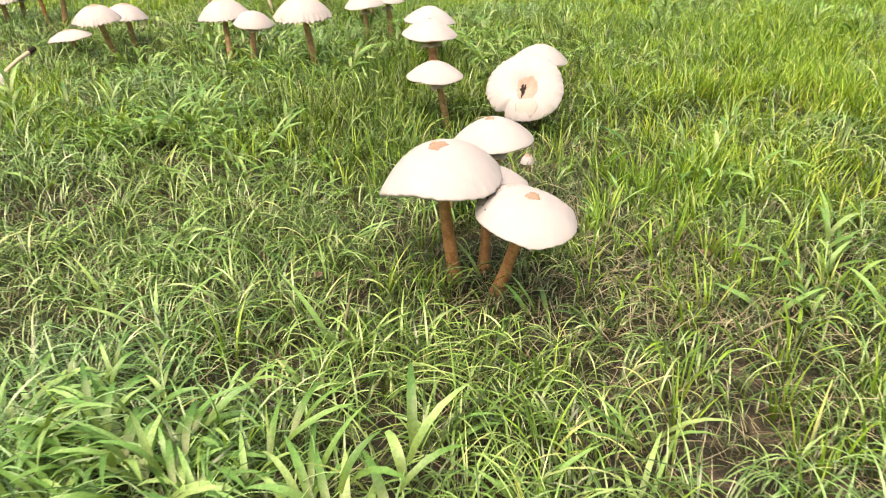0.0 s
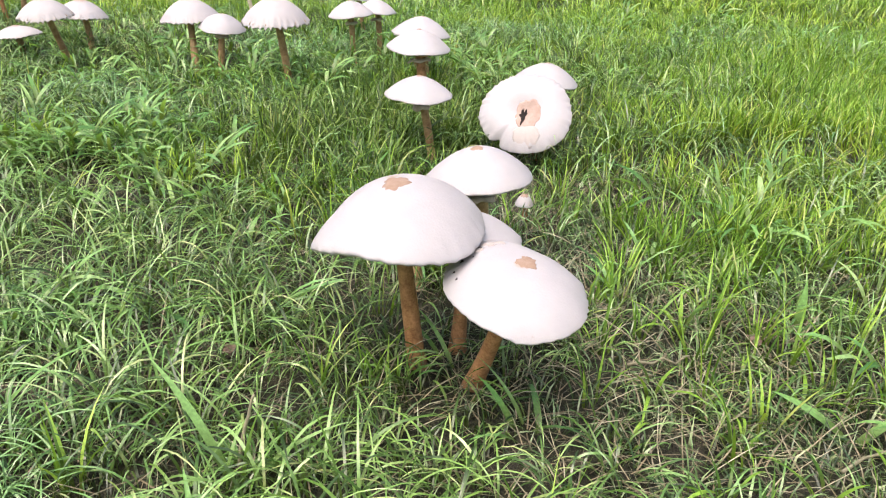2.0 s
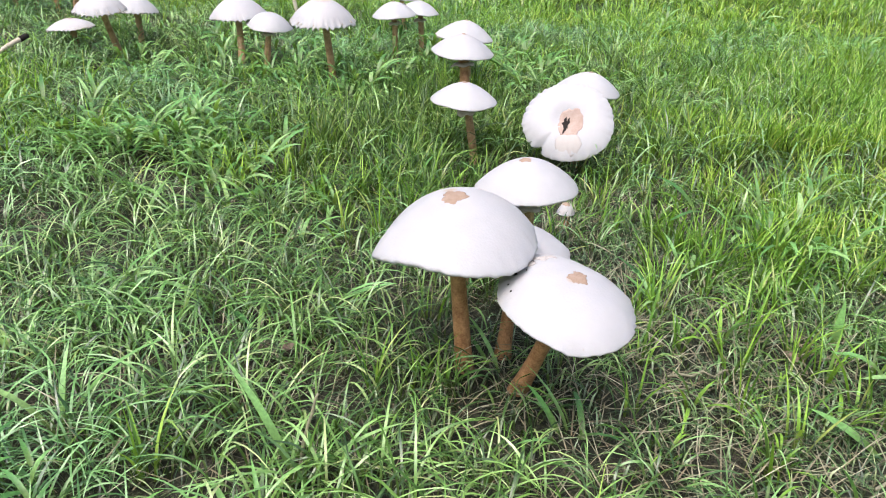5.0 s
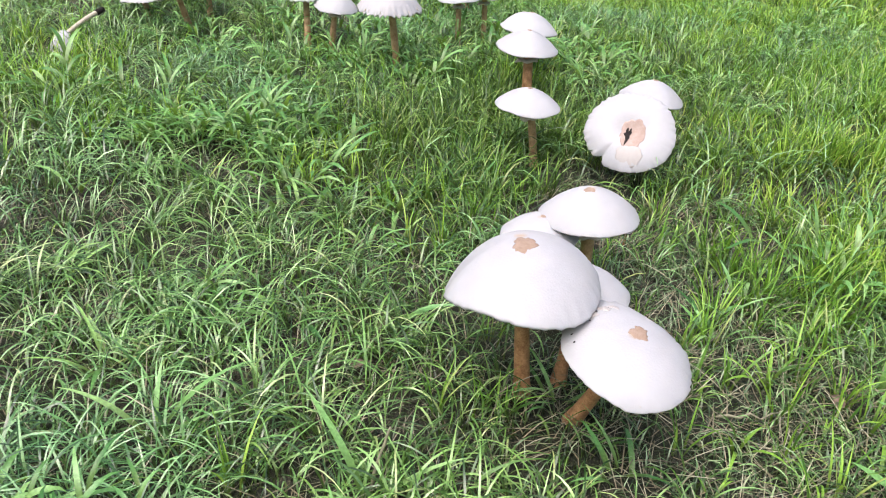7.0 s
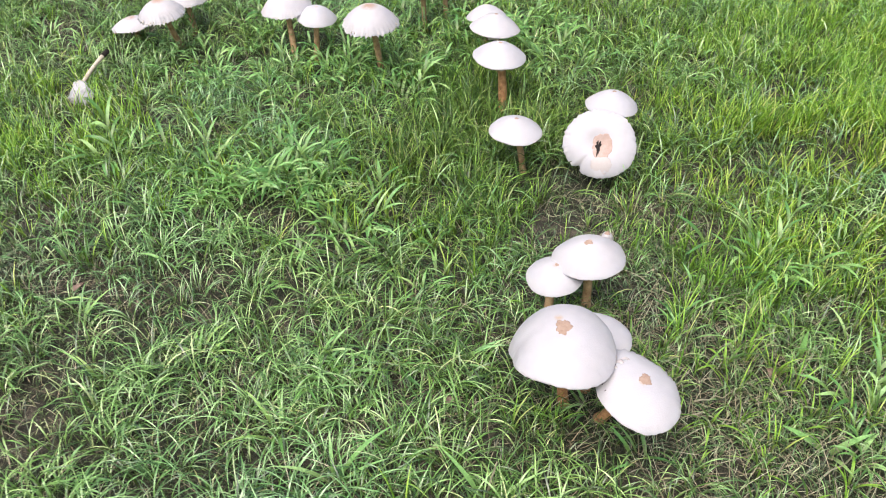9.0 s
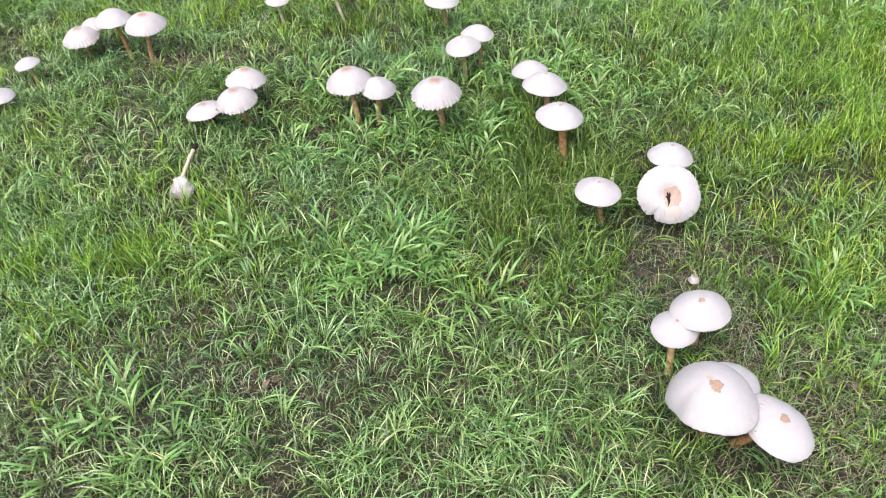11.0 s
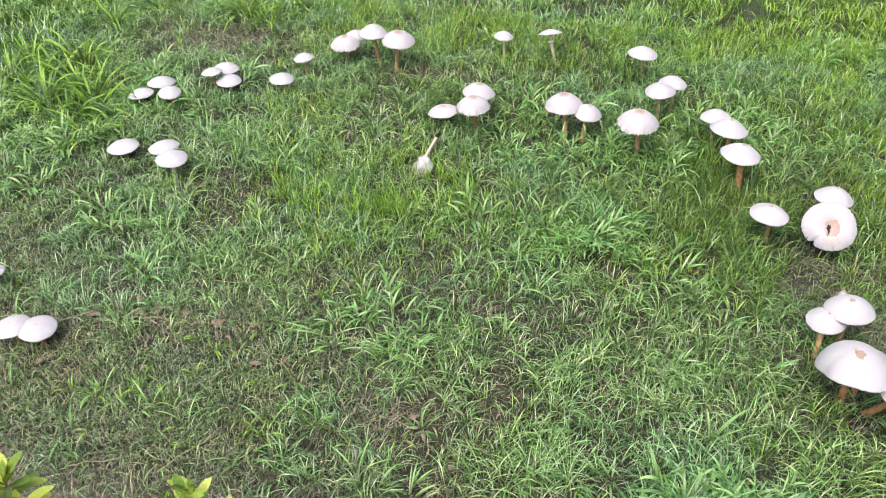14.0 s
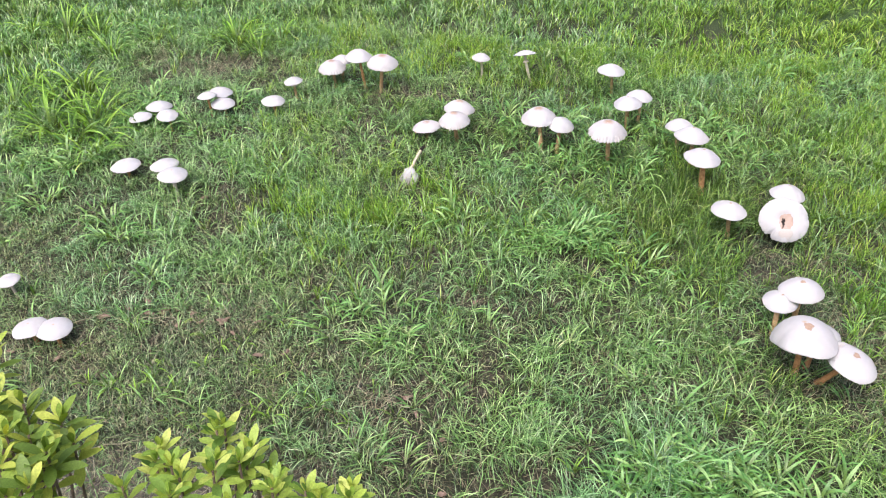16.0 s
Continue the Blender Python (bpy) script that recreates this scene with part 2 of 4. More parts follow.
def lattice(x, y, seed):
    """Smooth value noise from 0 to 1 on arrays."""
    xi, yi = np.floor(x).astype(np.int64), np.floor(y).astype(np.int64)
    u, v = x - xi, y - yi
    u, v = u * u * (3 - 2 * u), v * v * (3 - 2 * v)

    def h(a, b):
        k = (a * 374761393 + b * 668265263 + seed * 974711) & 0xFFFFFFFF
        k = ((k ^ (k >> 13)) * 1274126177) & 0xFFFFFFFF
        return ((k ^ (k >> 16)) & 0xFFFF) / 65535.0

    return (h(xi, yi) * (1 - u) + h(xi + 1, yi) * u) * (1 - v) + (h(xi, yi + 1) * (1 - u) + h(xi + 1, yi + 1) * u) * v


def ground_height(x, y):
    x, y = np.asarray(x, float), np.asarray(y, float)
    near = np.clip(1.6 - 0.12 * np.hypot(x - 0.6, y - 2.5), 0, 1)
    return near * (0.016 * (lattice(x * 2.2, y * 2.2, 3) - 0.5) + 0.008 * (lattice(x * 11, y * 11, 5) - 0.5))


def blob(x, y, cx, cy, rx, ry):
    return np.exp(-(((x - cx) / rx) ** 2 + ((y - cy) / ry) ** 2))


def sweep(path, radii, sides=10, cap_ends=True):
    """A tube of round rings along a path of Vectors."""
    verts, faces = [], []
    n = len(path)
    for i, p in enumerate(path):
        d = (path[min(i + 1, n - 1)] - path[max(i - 1, 0)]).normalized()
        side = d.cross(Vector((0.31, 0.87, 0.2))).normalized()
        other = d.cross(side)
        for k in range(sides):
            a = 2 * math.pi * k / sides
            verts.append(p + radii[i] * (math.cos(a) * side + math.sin(a) * other))
    for i in range(n - 1):
        for k in range(sides):
            k2 = (k + 1) % sides
            faces.append((i * sides + k, i * sides + k2, (i + 1) * sides + k2, (i + 1) * sides + k))
    if cap_ends:
        faces.append(tuple(range(sides))[::-1])
        faces.append(tuple(range((n - 1) * sides, n * sides)))
    return verts, faces


# ---- ground ----
def build_ground():
    xs = np.concatenate([[-400, -120, -40, -15, -7], np.arange(-4, 5.01, 0.05), [8, 16, 40, 120, 400]])
    ys = np.concatenate([[-400, -120, -40, -15, -6, -2], np.arange(0, 8.01, 0.05), [11, 18, 40, 120, 400]])
    gx, gy = np.meshgrid(xs, ys)
    gz = ground_height(gx, gy)
    verts = np.stack([gx.ravel(), gy.ravel(), gz.ravel()], 1).tolist()
    w = len(xs)
    faces = [(j * w + i, j * w + i + 1, (j + 1) * w + i + 1, (j + 1) * w + i) for j in range(len(ys) - 1) for i in range(w - 1)]
    ob = new("ground", mesh_of("ground", verts, faces, SOIL))
    return tagged(ob, "brown soil and thatch under a mown green lawn", "ground", kind="structure")


build_ground()


# ---- mushrooms ----
def cap_shape(R, squash, axis, wob, ragged, notch, rnd):
    """Radius of a cap's rim by angle, with slow waves and a torn fringe."""
    ph = [rnd.uniform(0, 6.28) for _ in range(6)]

    def radius(a, q=1.0):
        c, s = math.cos(a - axis), math.sin(a - axis)
        r = R * squash / math.sqrt((squash * c) ** 2 + s * s)
        r *= 1 + wob * (0.5 * math.sin(2 * a + ph[0]) + 0.35 * math.sin(3 * a + ph[1]) + 0.25 * math.sin(5 * a + ph[2]))
        r *= 1 + ragged * q**9 * (0.3 * math.sin(13 * a + ph[3]) + 0.5 * math.sin(31 * a + ph[4]) + 0.45 * math.sin(43 * a + ph[5]))
        if notch:
            na, nw, nd = notch
            d = (a - na + math.pi) % (2 * math.pi) - math.pi
            r *= 1 - nd * math.exp(-(d / nw) ** 2)
        return r

    return radius


def cap_height(s, H, p, umbo, dip=0.0, curl=1.0):
    """Height of the skin at s, from 0 in the middle to 1 at the rim; a curl under 1 rounds the shoulder."""
    return H * (1 - s**p) ** curl + umbo * math.exp(-((s / 0.16) ** 2)) - dip * math.exp(-((s / 0.36) ** 2))


def build_cap(radius, H, p, umbo, thick, wave, ragged, dip, rnd, mat, rings=13, around=112, curl=1.0, shift=(0.0, 0.0), saddle=(0.0, 0.0)):
    verts, uvs, faces = [(0, 0, cap_height(0, H, p, umbo, dip, curl))], [(0.5, 0.0)], []
    ph = [rnd.uniform(0, 6.28) for _ in range(4)]
    prof = []
    for i in range(1, rings + 1):
        prof.append(((i / rings) ** 0.9 if curl == 1.0 else math.sin(0.5 * math.pi * i / rings), 0.0, 1))
    prof += [(1.006, -0.35 * thick, 0), (0.995, -0.8 * thick, 0), (0.965, -thick, 0), (0.8, -thick, -1), (0.5, -thick, -1), (0.2, -thick, -1)]
    for s, dz, side in prof:
        for k in range(around):
            a = 2 * math.pi * k / around
            r = radius(a, min(s, 1.0)) * s
            z = cap_height(min(s, 1.0), H, p, umbo, dip, curl) if side == 1 else (dz if side == 0 else dz + 0.72 * H * (1 - s**p) - dip * math.exp(-((s / 0.36) ** 2)))
            z += wave * s**4 * (math.sin(3 * a + ph[0]) + 0.6 * math.sin(5 * a + ph[1]) + 0.4 * math.sin(9 * a + ph[2]))
            z += s**3 * (saddle[0] * math.cos(2 * a) + saddle[1] * math.sin(2 * a))
            if side != -1 and s > 0.9:
                z -= ragged * 2.3 * radius(a) * abs(math.sin(21.5 * a + ph[3]) * math.sin(15.5 * a + ph[1]))
            verts.append((r * math.cos(a) + shift[0] * s * s, r * math.sin(a) + shift[1] * s * s, z))
            uvs.append((k / around, min(s, 1.0) if side >= 0 else 1.0))
    for k in range(around):
        faces.append((0, 1 + k, 1 + (k + 1) % around))
    for i in range(len(prof) - 1):
        b, c = 1 + i * around, 1 + (i + 1) * around
        for k in range(around):
            k2 = (k + 1) % around
            faces.append((b + k, c + k, c + k2, b + k2))
    verts.append((0, 0, -thick + 0.72 * H - dip))
    uvs.append((0.5, 1.0))
    b = 1 + (len(prof) - 1) * around
    for k in range(around):
        faces.append((b + k, len(verts) - 1, b + (k + 1) % around))
    return mesh_of("cap", verts, faces, mat, True, uvs)


def build_gills(radius, H, p, thick, count, mat, shift=(0.0, 0.0), dip=0.0, saddle=(0.0, 0.0)):
    verts, faces = [], []
    for k in range(count):
        a = 2 * math.pi * k / count
        ca, sa = math.cos(a), math.sin(a)
        R = radius(a)
        t = 0.0005
        top = []
        for s in (0.18, 0.4, 0.65, 0.85, 0.96):
            z0 = -thick + 0.72 * H * (1 - s**p) - dip * math.exp(-((s / 0.36) ** 2)) + s**3 * (saddle[0] * math.cos(2 * a) + saddle[1] * math.sin(2 * a)) + 0.0005
            deep = 0.07 * R * math.sin(math.pi * min(1, 0.12 + s * 0.88)) ** 0.7
            top.append((s * R, z0, z0 - deep - 0.0008, shift[0] * s * s, shift[1] * s * s))
        b = len(verts)
        for r, z0, z1, ox, oy in top:
            for side in (-t, t):
                verts.append((r * ca - side * sa + ox, r * sa + side * ca + oy, z0))
                verts.append((r * ca - side * 0.4 * sa + ox, r * sa + side * 0.4 * ca + oy, z1))
        for i in range(len(top) - 1):
            o, n = b + 4 * i, b + 4 * (i + 1)
            faces += [(o, o + 1, n + 1, n), (o + 2, n + 2, n + 3, o + 3), (o + 1, o + 3, n + 3, n + 1)]
    return mesh_of("gills", verts, faces, mat, False)


def build_patch(radius, H, p, umbo, dip, cx, cy, size, tall, jag, lift, rnd, mat, name, curl=1.0, saddle=(0.0, 0.0)):
    """A thin ragged flake that lies on the cap's skin."""
    around, rings = 40, 9
    ph = [rnd.uniform(0, 6.28) for _ in range(4)]
    verts, faces = [], []

    def skin(x, y):
        s = min(1.0, math.hypot(x, y) / max(1e-6, radius(math.atan2(y, x))))
        a = math.atan2(y, x)
        return cap_height(s, H, p, umbo, dip, curl) + s**3 * (saddle[0] * math.cos(2 * a) + saddle[1] * math.sin(2 * a))

    verts.append((cx, cy, skin(cx, cy) + lift))
    for i in range(1, rings + 2):
        f = min(1.0, i / rings)
        for k in range(around):
            a = 2 * math.pi * k / around
            edge = 1 + jag * (0.5 * math.sin(3 * a + ph[0]) + 0.4 * math.sin(5 * a + ph[1]) + 0.35 * math.sin(9 * a + ph[2]) + 0.25 * math.sin(14 * a + ph[3]))
            x, y = cx + f * size * edge * math.cos(a), cy + f * size * tall * edge * math.sin(a)
            verts.append((x, y, skin(x, y) + (0.0002 + lift * (1 - f**5) if i <= rings else -0.0006)))
    for k in range(around):
        faces.append((0, 1 + k, 1 + (k + 1) % around))
    for i in range(rings):
        b, c = 1 + i * around, 1 + (i + 1) * around
        for k in range(around):
            k2 = (k + 1) % around
            faces.append((b + k, c + k, c + k2, b + k2))
    return mesh_of(name, verts, faces, mat)


def build_ring(r_in, r_out, rnd):
    verts, faces = [], []
    around = 28
    ph = [rnd.uniform(0, 6.28) for _ in range(3)]
    prof = ((0.9, 0.002), (1.15, 0.0035), (1.6, 0.002), (2.0, -0.0015), (1.97, -0.003), (1.5, -0.001), (1.0, -0.004))
    for f, z in prof:
        for k in range(around):
            a = 2 * math.pi * k / around
            q = (f - 1) / 1.0
            r = r_in + max(q, -0.1) * (r_out - r_in) * (1 + 0.16 * math.sin(4 * a + ph[0]) + 0.1 * math.sin(9 * a + ph[1]))
            verts.append((r * math.cos(a), r * math.sin(a), z + 0.0018 * max(q, 0) * math.sin(5 * a + ph[2])))
    n = len(prof)
    for i in range(n):
        b, c = i * around, ((i + 1) % n) * around
        for k in range(around):
            k2 = (k + 1) % around
            faces.append((b + k, b + k2, c + k2, c + k))
    return mesh_of("stem_ring", verts, faces, RING)


def mushroom(apex, D, high, foot, label, tilt=(0, 0), squash=1.0, axis=0.0, p=2.0, umbo=0.0, style="white", stem_r=0.0055,
             ragged=0.006, patch=None, ring=True, notch=None, wave=0.0009, seed=1, dip=0.0, pale=False, wob=0.03, gills=56, dirt=(), torn=False, stem_end=0.55, flaps=(), bent=True, curl=1.0, shift=(0.0, 0.0), saddle=(0.0, 0.0)):
    """apex: the cap's highest point when level; tilt: lean of the cap in degrees towards a plan heading in degrees."""
    rnd = random.Random(seed)
    R, H = D / 2, D * high * 0.93
    lean, heading = radians(tilt[0]), radians(tilt[1])
    normal = Vector((math.sin(lean) * math.cos(heading), math.sin(lean) * math.sin(heading), math.cos(lean)))
    centre = Vector(apex) - (H + umbo) * normal
    base = Vector((foot[0], foot[1], float(ground_height(foot[0], foot[1]))))
    root = new("mushroom")
    root.location = base
    root.empty_display_size = 0.03
    tagged(root, label, "mushroom", "fairy ring of mushrooms")
    lean_axis = Vector((-math.sin(heading), math.cos(heading), 0))
    turn = Matrix.Rotation(lean, 4, lean_axis)
    place = Matrix.Translation(centre - base) @ turn
    thick = 0.022 * D
    stem_r *= 1.35 if ring or style == "tan" and D > 0.03 else 1.08
    if style == "tan":
        ragged *= 1.7
    radius = cap_shape(R, squash, axis, wob, ragged, notch, rnd)
    skin = CAP_TAN if style == "tan" else CAP_WHITE
    cap = part("cap", build_cap(radius, H, p, umbo, thick, wave, ragged, dip, rnd, skin, around=112 if D > 0.115 else 80, curl=curl, shift=shift, saddle=saddle), root, "", place)
    part("gills", build_gills(radius, H, p, thick, gills, GILLS, shift, dip, saddle), cap, "pale crowded gills")
    if patch:
        cx, cy, size, tall = patch
        part("cap_scale", build_patch(radius, H, p, umbo, dip, cx, cy, size, tall, 0.22, 0.0005, rnd, SCALE, "cap_scale", curl, saddle), cap, "flat brown scale")
    for cx, cy, size in dirt:
        part("dirt_speck", build_patch(radius, H, p, umbo, dip, cx, cy, size, rnd.uniform(0.5, 1.4), 0.4, 0.0008, rnd, DARK, "dirt_speck", curl, saddle), cap, "dark speck of dirt")
    for cx, cy, size, tall in flaps:
        part("torn_skin", build_patch(radius, H, p, umbo, dip, cx, cy, size, tall, 0.35, 0.0012, rnd, FLESH_PALE, "torn_skin"), cap, "lifted shred of torn skin")
    if torn:
        part("torn_skin", build_patch(radius, H, p, umbo, dip, 0.006, -0.009, 0.0205, 1.45, 0.1, 0.0005, rnd, FLESH, "torn_skin"), cap, "torn tan flesh")
        part("torn_skin", build_patch(radius, H, p, umbo, dip, 0.007, -0.046, 0.0215, 0.85, 0.07, 0.0007, rnd, FLESH_PALE, "torn_skin"), cap, "pale pink torn flap")
        # A flat near-black flake paints the shade inside the open split.
        part("split", build_patch(radius, H, p, umbo, dip, -0.002, -0.009, 0.0055, 3.1, 0.42, 0.0010, rnd, DARK, "split"), cap, "flat dark flake painting the shade in the cap's split")
    top = centre + stem_end * H * normal - base
    start = Vector((0, 0, -0.015))
    mid = start.lerp(top, 0.5) + Vector((rnd.uniform(-0.005, 0.005), rnd.uniform(-0.005, 0.005), 0))
    if lean > 0.16 and bent:
        mid = top - normal * top.length * 0.45
    path, radii = [], []
    for i in range(11):
        t = i / 10
        path.append((1 - t) ** 2 * start + 2 * t * (1 - t) * mid + t * t * top)
        radii.append(stem_r * (1.0 + 0.45 * math.exp(-((t / 0.16) ** 2)) - 0.08 * t + 0.05 * math.sin(9 * t + seed)))
    v, f = sweep(path, radii, 12)
    stem = part("stem", mesh_of("stem", v, f, STEM_PALE if pale else STEM if stem_r > 0.0095 or D < 0.03 or not ring and style == "white" else STEM_TAN), root, "")
    if ring:
        i = 8 if H > 0.02 else 7
        d = (path[i + 1] - path[i - 1]).normalized()
        m = Matrix.Translation(centre - base - d * (thick + 0.17 * D)) if lean < 0.2 else Matrix.Translation(path[i - 1])
        m = Matrix.Translation(path[7] if top.z > 0.08 else path[6]) if lean >= 0.2 else m
        part("stem_ring", build_ring(stem_r * 0.95, stem_r * 2.2, rnd), stem, "ragged pale ring round the stem", m @ d.to_track_quat("Z", "Y").to_matrix().to_4x4())
    return root


PLAIN = "white domed mushroom on a brown stem in grass"
SHAG = "old white mushroom with tan centre and ragged rim"
FLAT = "low white mushroom with a flat cap in short grass"
YOUNG = "small white mushroom on a thin pale stem in grass"

mushroom((1.4666, 2.0940, 0.1948), 0.1750, 0.2779, (1.488, 2.107), "largest white domed mushroom with a brown scale", (13.7, 152.8), 0.853, radians(-68.3), 1.95, 0, curl=0.82, shift=(-0.0035, -0.0081), saddle=(-0.0061, 0.0079), notch=(radians(198), 0.38, 0.1), stem_r=0.0072, ragged=0.009, bent=False, patch=(0.008, -0.018, 0.0105, 1.25), ring=False, seed=11, dirt=((-0.02, -0.05, 0.0008),), wave=0.0012, wob=0.012)
mushroom((1.5847, 2.0330, 0.1567), 0.1104, 0.2123, (1.538, 2.095), "leaning white mushroom with a brown scale and torn edge", (7, 316), 1.139, radians(15.5), 2.32, 0, stem_r=0.007, ragged=0.014, flaps=((-0.038, 0.022, 0.0055, 0.6), (-0.03, 0.033, 0.006, 0.7), (-0.022, 0.04, 0.005, 0.6)), patch=(0.004, 0.006, 0.0078, 1.2), ring=False, notch=(radians(132), 0.5, -0.19), seed=12, dirt=((-0.049, -0.004, 0.0008), (-0.046, 0.009, 0.0012), (-0.041, 0.018, 0.0008), (-0.036, 0.026, 0.0013), (-0.029, 0.032, 0.0010), (-0.045, -0.014, 0.0006), (-0.038, 0.012, 0.0005)), wave=0.0015)
mushroom((1.526, 2.136, 0.1514), 0.0983, 0.211, (1.517, 2.141), "white mushroom crowded behind larger caps", (6, 30), 1, 0, 2.1, 0, stem_r=0.0065, ring=False, seed=13)
mushroom((1.499, 2.321, 0.157), 0.118, 0.31, (1.506, 2.336), "white mushroom with a small brown scale", (4, 200), 0.95, 0, 1.9, 0.001, stem_r=0.006, patch=(-0.002, -0.004, 0.0068, 0.7), seed=14)
mushroom((1.448, 2.291, 0.121), 0.094, 0.27, (1.444, 2.254), "smaller white mushroom tucked under its neighbour", (7, 230), 1, 0, 2.0, 0, stem_r=0.0055, patch=(0.004, 0.003, 0.004, 0.8), seed=15)
mushroom((1.328, 2.716, 0.143), 0.109, 0.275, (1.346, 2.749), PLAIN, (3, 300), 1, 0, 1.75, 0.0015, stem_r=0.0052, patch=(0, 0, 0.004, 0.8), seed=16)
mushroom((1.249, 3.020, 0.167), 0.127, 0.29, (1.263, 3.002), PLAIN, (3, 330), 1, 0, 1.75, 0.0015, stem_r=0.0078, patch=(0, 0, 0.0045, 0.8), seed=17)
mushroom((1.214, 3.183, 0.168), 0.126, 0.3, (1.224, 3.181), PLAIN, (4, 20), 1, 0, 1.8, 0.001, stem_r=0.006, patch=(0, 0, 0.004, 0.8), seed=18)
mushroom((1.169, 3.299, 0.143), 0.107, 0.3, (1.174, 3.304), PLAIN, (4, 140), 1, 0, 1.8, 0.001, seed=19)
mushroom((1.519, 2.856, 0.150), 0.113, 0.3, (1.526, 2.865), PLAIN, (4, 40), 1, 0, 1.9, 0.001, patch=(0, 0, 0.004, 0.8), seed=20)
mushroom((1.499, 2.719, 0.105), 0.152, 0.135, (1.518, 2.807), "toppled white cap facing outward with torn brown centre", (47, 264), 0.93, radians(-40), 2.2, 0, ragged=0.017, notch=(radians(232), 0.08, 0.15), torn=True, ring=False, dip=0.017, stem_end=-0.15, seed=21, wave=0.0014, stem_r=0.0065)
mushroom((0.908, 3.103, 0.202), 0.140, 0.34, (0.920, 3.140), SHAG, (4, 280), 1, 0, 2.0, 0.002, "tan", 0.0062, 0.03, ring=False, seed=22)
mushroom((0.730, 3.207, 0.144), 0.107, 0.3, (0.718, 3.197), SHAG, (9, 340), 1, 0, 2.0, 0.001, "white", 0.0058, 0.018, seed=23)
mushroom((0.635, 3.221, 0.174), 0.137, 0.34, (0.661, 3.183), SHAG, (4, 200), 1, 0, 2.0, 0.002, "tan", 0.0062, 0.018, ring=False, seed=24)
mushroom((0.879, 3.744, 0.162), 0.117, 0.28, (0.891, 3.766), YOUNG, (3, 0), 1, 0, 1.8, 0.001, stem_r=0.0048, seed=25)
mushroom((0.964, 3.421, 0.161), 0.112, 0.3, (0.969, 3.431), PLAIN, (5, 220), 1, 0, 1.9, 0.001, stem_r=0.0055, patch=(0, 0, 0.003, 0.8), seed=26)
mushroom((1.011, 3.505, 0.157), 0.106, 0.28, (1.016, 3.510), PLAIN, (5, 30), 1, 0, 1.9, 0.001, stem_r=0.0055, seed=27)
mushroom((0.477, 3.850, 0.154), 0.105, 0.2, (0.522, 3.835), "white mushroom tilted to show its gills on a pale stem", (21, 118), 0.95, 0, 1.8, 0, stem_r=0.0046, pale=True, seed=28)
mushroom((0.287, 3.800, 0.142), 0.084, 0.28, (0.294, 3.812), YOUNG, (3, 0), 1, 0, 2.0, 0, stem_r=0.004, pale=True, seed=29)
mushroom((0.310, 3.277, 0.148), 0.125, 0.3, (0.314, 3.287), SHAG, (5, 40), 1, 0, 2.0, 0.002, "tan", 0.006, 0.02, ring=False, seed=30)
mushroom((0.322, 3.121, 0.169), 0.120, 0.32, (0.317, 3.201), SHAG, (5, 260), 1, 0, 2.0, 0.002, "tan", 0.006, 0.03, ring=False, seed=31)
mushroom((0.196, 3.167, 0.094), 0.112, 0.2, (0.195, 3.183), SHAG, (6, 180), 1, 0, 1.8, 0.001, "tan", 0.0058, 0.02, ring=False, seed=32)
mushroom((-0.365, 3.594, 0.138), 0.126, 0.32, (-0.358, 3.607), SHAG, (5, 250), 1, 0, 2.0, 0.002, "tan", 0.006, 0.03, ring=False, seed=33)
mushroom((-0.345, 3.670, 0.135), 0.101, 0.3, (-0.349, 3.680), PLAIN, (4, 120), 1, 0, 2.0, 0.001, stem_r=0.0056, seed=34)
mushroom((-0.243, 3.628, 0.186), 0.127, 0.33, (-0.218, 3.628), PLAIN, (3, 90), 1, 0, 2.0, 0.001, stem_r=0.006, ring=False, seed=35)
mushroom((-0.123, 3.604, 0.178), 0.139, 0.31, (-0.137, 3.594), SHAG, (6, 300), 1, 0, 2.0, 0.002, "tan", 0.006, 0.015, ring=False, seed=36)
mushroom((-0.496, 3.448, 0.102), 0.083, 0.24, (-0.488, 3.453), FLAT, (4, 200), 1, 0, 2.2, 0, stem_r=0.0045, seed=37)
mushroom((-0.512, 3.271, 0.086), 0.101, 0.2, (-0.510, 3.269), FLAT, (4, 0), 1, 0, 2.2, 0, stem_r=0.005, ring=False, seed=38)
mushroom((-0.779, 3.190, 0.117), 0.081, 0.2, (-0.772, 3.200), FLAT, (5, 180), 1, 0, 2.2, 0, stem_r=0.005, ring=False, seed=39)
mushroom((-0.756, 3.269, 0.108), 0.105, 0.22, (-0.748, 3.278), FLAT, (4, 40), 1, 0, 2.0, 0.001, stem_r=0.0055, ring=False, seed=40)
mushroom((-0.715, 3.202, 0.085), 0.101, 0.2, (-0.712, 3.212), FLAT, (5, 310), 1, 0, 2.1, 0, stem_r=0.0055, ring=False, seed=41)
mushroom((-1.000, 3.014, 0.080), 0.098, 0.2, (-0.993, 3.017), FLAT, (4, 180), 1, 0, 2.1, 0, stem_r=0.005, ring=False, seed=42)
mushroom((-0.973, 3.122, 0.089), 0.108, 0.24, (-0.959, 3.127), FLAT, (4, 90), 1, 0, 2.0, 0.001, stem_r=0.0055, ring=False, seed=43)
mushroom((-0.883, 3.036, 0.089), 0.089, 0.22, (-0.881, 3.044), FLAT, (9, 300), 1, 0, 2.0, 0, stem_r=0.0055, ring=False, seed=44)
mushroom((-0.826, 2.636, 0.082), 0.110, 0.2, (-0.817, 2.639), FLAT, (3, 200), 1, 0, 2.0, 0.001, stem_r=0.0055, ring=False, seed=45)
